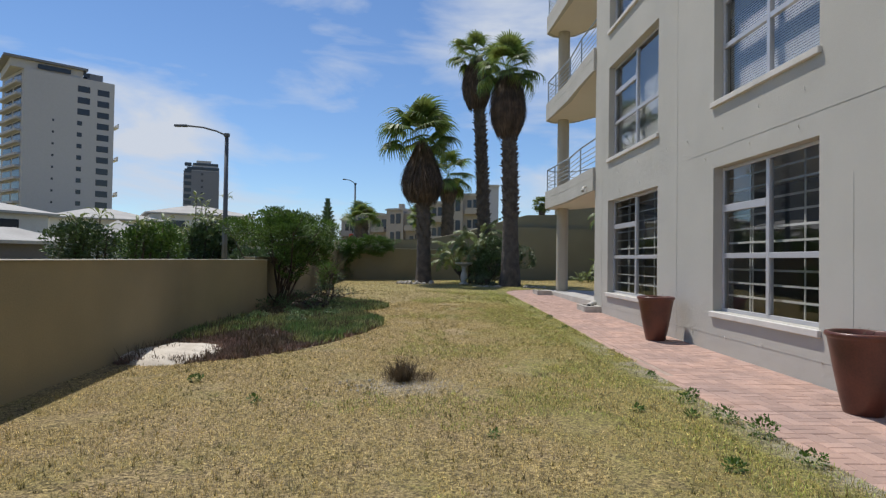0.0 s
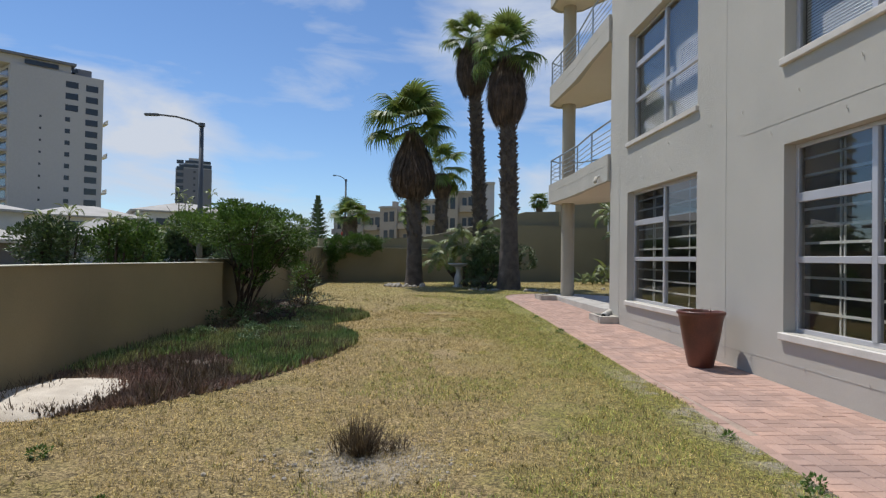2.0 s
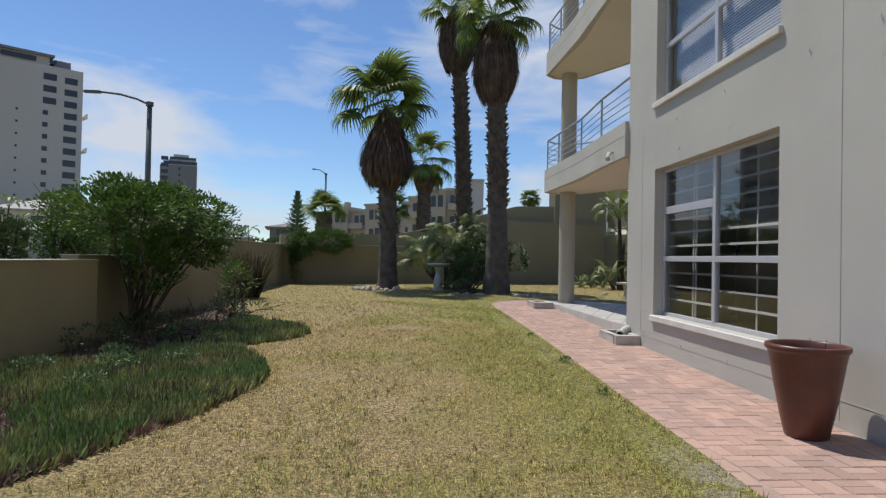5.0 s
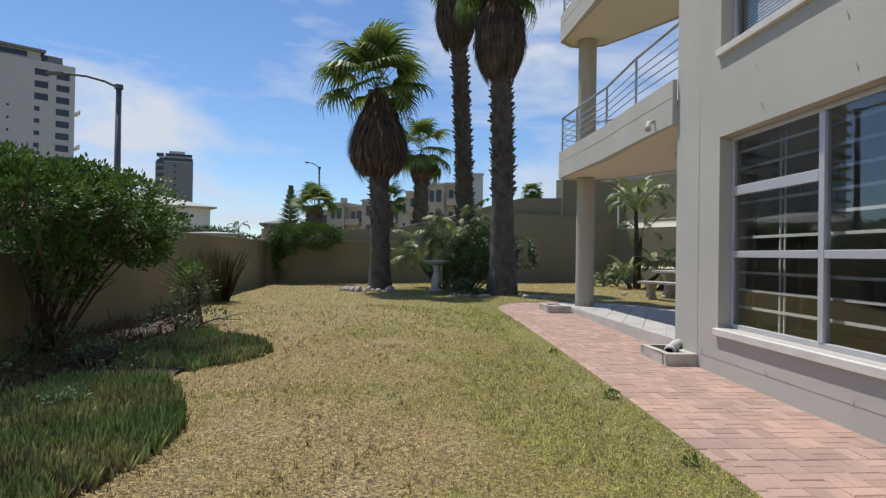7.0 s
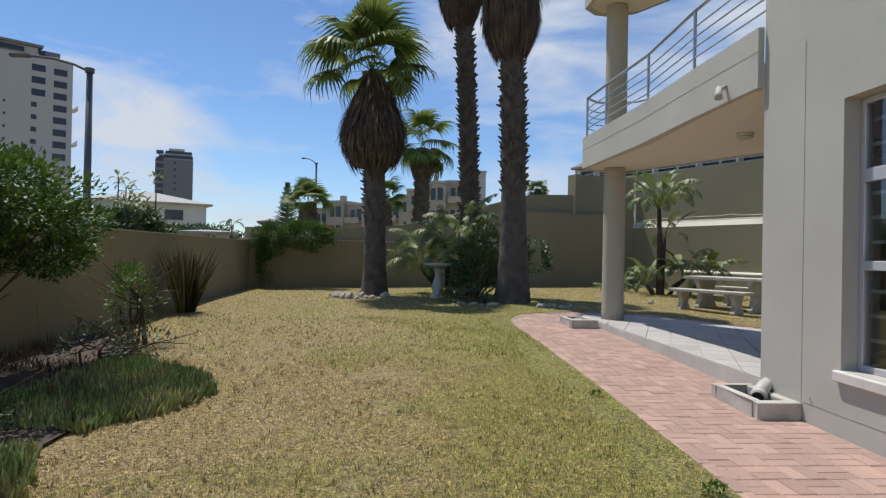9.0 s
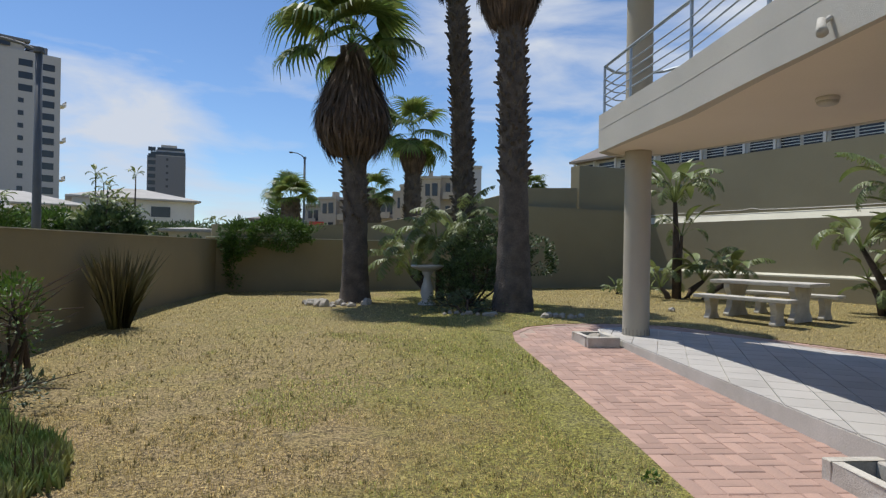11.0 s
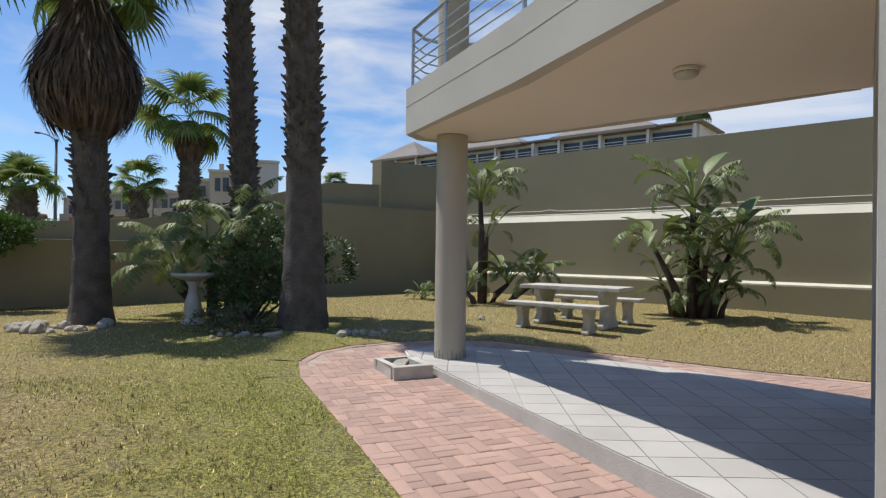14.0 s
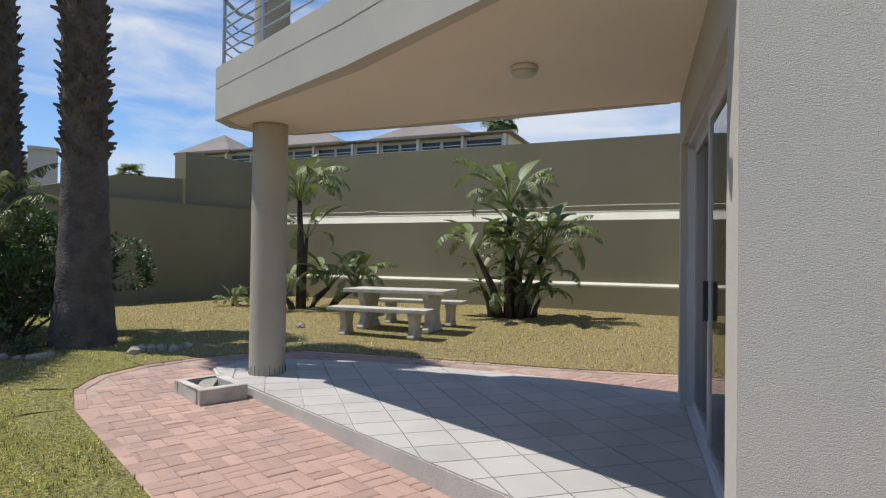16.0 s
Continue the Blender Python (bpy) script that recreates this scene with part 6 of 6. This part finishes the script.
# weeds along the paving and small plants in the bed
for k, (x, y, h) in enumerate(((1.62, 2.45, 0.05), (1.45, 2.2, 0.06), (1.5, 1.6, 0.08), (1.3, 1.75, 0.04), (1.58, 1.2, 0.10), (1.66, 7.6, 0.04), (1.55, 0.6, 0.07), (1.72, 9.2, 0.05), (1.6, 3.4, 0.04), (0.9, 1.9, 0.04),
                               (1.0, 0.5, 0.05), (-0.4, 1.2, 0.03), (-2.4, 2.2, 0.04), (-3.2, 3.0, 0.05), (1.75, 11.4, 0.04))):
    bush("weed", x, y, "small green weed growing in the lawn edge", [(0, 0, h * 0.7, h * 1.1, h, h * 0.8)], M_BUSH, 0.028, 26000 if h > 0.05 else 50000, 0, 300 + k, "weed")
for k, (x, y, h) in enumerate(((-3.25, 8.35, 0.24), (-2.75, 8.75, 0.2), (-3.55, 9.0, 0.2), (-3.2, 7.6, 0.16), (-4.0, 8.2, 0.2))):
    bush("kale_plant", x, y, "small pale green crinkled leafy plant in the bed", [(0, 0, h * 0.55, 0.15, 0.15, 0.09), (0.1, 0.08, h * 0.5, 0.1, 0.1, 0.07)], M_KALE, 0.035, 22000, 0, 330 + k, "plant")
# parked van beyond the wall, balcony chair
van = thing("van", pose(-3.4, 44.5, 0.16, 0, 0, 4), "white van parked on the street beyond the garden wall", "van")
b = bmesh.new()
prism(b, [(-2.3, -0.9), (2.3, -0.9), (2.3, 0.9), (-2.3, 0.9)], 0.35, 1.3)
soften(b, 0.08, 2)
part("body", b, M_WHITE, van)
b = bmesh.new()
box(b, -2.0, 1.5, -0.82, 0.82, 1.28, 2.3)
soften(b, 0.14, 2)
part("cab", b, M_WHITE, van)
b = bmesh.new()
box(b, -1.7, 1.2, -0.835, -0.815, 1.55, 2.05)
part("window", b, M_PANE, van)
for x in (-1.5, 1.5):
    for y in (-0.8, 0.8):
        b = bmesh.new()
        tube(b, [(x, y - 0.1, 0.34), (x, y + 0.1, 0.34)], 0.34, 18)
        part("tyre", b, M_BLACK, van)
ch = thing("patio_chair", pose(4.7, 14.1, 3.052, 0, 0, 70), "dark folding chair on the balcony", "chair")
for s_ in (-0.22, 0.22):
    b = bmesh.new()
    tube(b, [(-0.22, s_, 0), (0.2, s_, 0.45), (0.24, s_, 0.9)], 0.014, 6)
    part("side_frame", b, M_BLACK, ch)
    b = bmesh.new()
    tube(b, [(0.24, s_, 0), (-0.2, s_, 0.45)], 0.014, 6)
    part("leg", b, M_BLACK, ch)
b = bmesh.new()
box(b, -0.22, 0.2, -0.22, 0.22, 0.44, 0.46)
part("seat", b, M_BLACK, ch)
b = bmesh.new()
box(b, 0.215, 0.235, -0.22, 0.22, 0.6, 0.9)
part("backrest", b, M_BLACK, ch)

# ---- pieces: tiles, pavers, grass ----
def clip_poly(poly, hull):
    """The part of a convex polygon inside a counter-clockwise convex outline."""
    out = poly
    for (ax, ay), (bx, by) in zip(hull, hull[1:] + hull[:1]):
        src, out = out, []
        for i, p in enumerate(src):
            q = src[(i + 1) % len(src)]
            sp = (bx - ax) * (p[1] - ay) - (by - ay) * (p[0] - ax)
            sq = (bx - ax) * (q[1] - ay) - (by - ay) * (q[0] - ax)
            if sp >= 0:
                out.append(p)
            if (sp >= 0) != (sq >= 0):
                s = sp / (sp - sq)
                out.append((p[0] + (q[0] - p[0]) * s, p[1] + (q[1] - p[1]) * s))
        if len(out) < 3:
            return []
    return out


HULL = [(3.362, 11.25), (3.295, 16.85), (3.38, 17.22), (3.75, 17.40), (4.3, 17.25), (4.95, 16.55), (5.5, 15.65), (6.0, 14.65), (6.5, 13.3)][::-1]
TS, GAP = 0.33, 0.0045
ca, sa = math.cos(radians(-24)), math.sin(radians(-24))
for i in range(-20, 24):
    for j in range(-24, 24):
        sq = [(i * TS + GAP, j * TS + GAP), ((i + 1) * TS - GAP, j * TS + GAP), ((i + 1) * TS - GAP, (j + 1) * TS - GAP), (i * TS + GAP, (j + 1) * TS - GAP)]
        sq = [(4.0 + x * ca - y * sa, 14.0 + x * sa + y * ca) for x, y in sq]
        c = clip_poly(sq, HULL)
        if len(c) < 3:
            continue
        c = [p for n0, p in enumerate(c) if math.dist(p, c[n0 - 1]) > 0.004]
        if len(c) < 3:
            continue
        b = bmesh.new()
        prism(b, c, 0.088, 0.0995)
        part("tile", b, M_TILE, patio)

BW, BH = 0.22, 0.11
g_ = 0.004


def paver_mesh(lx, ly):
    b = bmesh.new()
    box(b, -lx / 2 + g_ / 2, lx / 2 - g_ / 2, -ly / 2 + g_ / 2, ly / 2 - g_ / 2, -0.05, 0)
    top = [f for f in b.faces if f.normal.z > 0.5 or f.calc_center_median().z > -0.001]
    bmesh.ops.bevel(b, geom=[e for e in b.edges if all(abs(v.co.z) < 1e-6 for v in e.verts)], offset=0.006, segments=1, affect="EDGES")
    me = bpy.data.meshes.new("brick")
    b.to_mesh(me)
    b.free()
    me.materials.append(M_BRICK)
    return me


P_ME = paver_mesh(BW, BH)
rnd_ = random.Random(21)
near, rest = [], []
slope = lambda y: (ground_z(y + 0.1) - ground_z(y - 0.1)) / 0.2
cell = BW
INNER = [(1.78, -6.0), (1.78, 0.1), (1.77, 2.5), (1.85, 4.5), (1.91, 7.0), (1.97, 9.5), (2.01, 12.0), (1.99, 14.5), (1.97, 16.3), (2.08, 17.0), (2.4, 17.5), (2.9, 17.8), (3.5, 17.95), (4.2, 17.9),
         (4.75, 17.7), (5.5, 16.8), (6.2, 15.9), (7.0, 14.8), (8.0, 13.7), (9.4, 12.2), (7.0, 11.0), (3.27, 11.0), (3.27, -6.0)]
for iy in range(-28, 93):
    for ix in range(0, 41):
        cx, cy = 1.7 + (ix + 0.5) * cell, (iy + 0.5) * cell
        if not paved(cx, cy, INNER) or (cx > 3.22 and cy < 11.0) or paved(cx, cy, [(3.38, 11.4), (3.46, 14.0), (3.36, 16.7), (3.8, 17.3), (4.8, 16.4), (5.4, 15.4), (6.4, 13.2)]):
            continue
        lng = (ix + iy) % 2
        for s in (-0.25, 0.25):
            p = (cx + (0 if lng else s * cell), cy + (s * cell if lng else 0), 0.0 if lng else 90.0)
            (near if 8.6 < cy < 16.5 and cx < 3.5 else rest).append(p)
# straight edge course
for k in range(len(EDGE) - 1):
    a, b2 = Vector(EDGE[k]), Vector(EDGE[k + 1])
    if a.y < -6.1:
        a = a.lerp(b2, 0.33)
    d = (b2 - a)
    n = max(1, round(d.length / BW))
    nrm = Vector((d.y, -d.x)).normalized()
    for q in range(n):
        c = a + d * ((q + 0.5) / n) + nrm * 0.055
        p = (c.x, c.y, math.degrees(math.atan2(d.y, d.x)))
        (near if 9.0 < c.y < 16.5 and c.x < 3.5 else rest).append(p)
near.sort(key=lambda p: (p[0] - 2.2) ** 2 + (p[1] - 12.2) ** 2)
rest += near[300:]


def paver_pose(p):
    y = p[1]
    m_ = Matrix.Translation((p[0], y, ground_z(y) - 0.004 + rnd_.uniform(-0.003, 0.003)))
    return m_ @ Matrix.Rotation(math.atan(slope(y)) + rnd_.uniform(-0.008, 0.008), 4, "X") @ Matrix.Rotation(radians(p[2] + rnd_.uniform(-1.0, 1.0)), 4, "Z")


for p in near[:300]:
    o = new("brick", P_ME)
    o.parent = path_bed
    o.matrix_basis = paver_pose(p)
vv, ff = [], []
base_v = [v.co.copy() for v in P_ME.vertices]
base_f = [tuple(f.vertices) for f in P_ME.polygons]
for p in rest:
    m_ = paver_pose(p)
    n0 = len(vv)
    vv += [tuple(m_ @ v) for v in base_v]
    ff += [tuple(i + n0 for i in f) for f in base_f]
pydata("bricks", vv, ff, M_BRICKS, path_bed, "", kind="stuff")

# grass blades
rng = np.random.default_rng(3)


def blades(name, material, n, xr, yr, keep, lo, hi, w, label):
    x, y = rng.uniform(*xr, n), rng.uniform(*yr, n)
    seen = {}

    def cached(a, b):
        key = (round(a * 16), round(b * 16))
        if key not in seen:
            seen[key] = keep(key[0] / 16, key[1] / 16)
        return seen[key]
    ok = np.array([cached(a, b) for a, b in zip(x, y)])
    x, y = x[ok], y[ok]
    n = len(x)
    zc = {}
    for a, b in zip(x, y):
        key = (round(a * 8), round(b * 8))
        if key not in zc:
            zc[key] = sheet_z(key[0] / 8, key[1] / 8)
    z = np.array([zc[(round(a * 8), round(b * 8))] for a, b in zip(x, y)])
    a, t, l_ = rng.uniform(0, 6.283, n), rng.uniform(0.2, 1.35, n), rng.uniform(lo, hi, n)
    dx, dy, dz = np.cos(a) * np.sin(t) * l_, np.sin(a) * np.sin(t) * l_, np.cos(t) * l_
    sx, sy = -np.sin(a) * w, np.cos(a) * w
    v = np.stack([np.stack([x - sx, y - sy, z - 0.004], 1), np.stack([x + sx, y + sy, z - 0.004], 1), np.stack([x + dx, y + dy, z + dz], 1)], 1).reshape(-1, 3)
    me = bpy.data.meshes.new(name)
    me.from_pydata(v.tolist(), [], np.arange(3 * n).reshape(-1, 3).tolist())
    me.materials.append(material)
    o_ = new(name, me)
    return tagged(o_, label, "grass", kind="stuff")


def on_lawn(x, y):
    return not paved(x, y) and not inside_bed(x, y) and x > -4.3


def green_here(x, y):
    return on_lawn(x, y) and (noise.noise((x * 0.7, y * 0.7, 2)) + 0.35 * (x + 0.6) / 2.3 + 0.5 * noise.noise((x * 4, y * 4, 5)) > 0.25) or (on_lawn(x, y) and x > 1.3 and noise.noise((x * 2, y * 2, 1)) > -0.2)


def dry_here(x, y):
    return on_lawn(x, y) and noise.noise((x * 1.5, y * 1.5, 8)) > -0.35


blades("grass", M_GRASS, 330000, (-4.3, 1.85), (-2.0, 13.0), dry_here, 0.012, 0.036, 0.0026, "short dry straw-coloured grass")
blades("grass", M_GRASS, 60000, (-4.3, 14.0), (13.0, 27.0), dry_here, 0.02, 0.055, 0.006, "short dry straw-coloured grass")
blades("grass", M_GRASSG, 160000, (-2.5, 1.85), (-2.5, 17.0), green_here, 0.02, 0.055, 0.0028, "tufts of green grass along the paving")

r_t = random.Random(44)
v, f = [], []
for k in range(6500):
    x, y = r_t.uniform(-4.2, 1.8), r_t.uniform(-1.5, 17.0)
    if not on_lawn(x, y) or noise.noise((x * 1.2, y * 1.2, 21)) < -0.15:
        continue
    z, n_b, hh = sheet_z(x, y), r_t.randint(5, 9), r_t.uniform(0.02, 0.05)
    for q in range(n_b):
        a, tl = r_t.uniform(0, 6.3), r_t.uniform(0.3, 1.3)
        d = Vector((math.cos(a) * math.sin(tl), math.sin(a) * math.sin(tl), math.cos(tl))) * hh * r_t.uniform(0.8, 1.6)
        s = Vector((-math.sin(a), math.cos(a), 0)) * 0.0032
        p = Vector((x + r_t.uniform(-.015, .015), y + r_t.uniform(-.015, .015), z - 0.003))
        n0 = len(v)
        v += [tuple(p - s), tuple(p + s), tuple(p + d)]
        f.append((n0, n0 + 1, n0 + 2))
tagged(pydata("grass", v, f, M_TUFT, None, "coarse brown and olive grass tufts"), category="grass", kind="stuff")
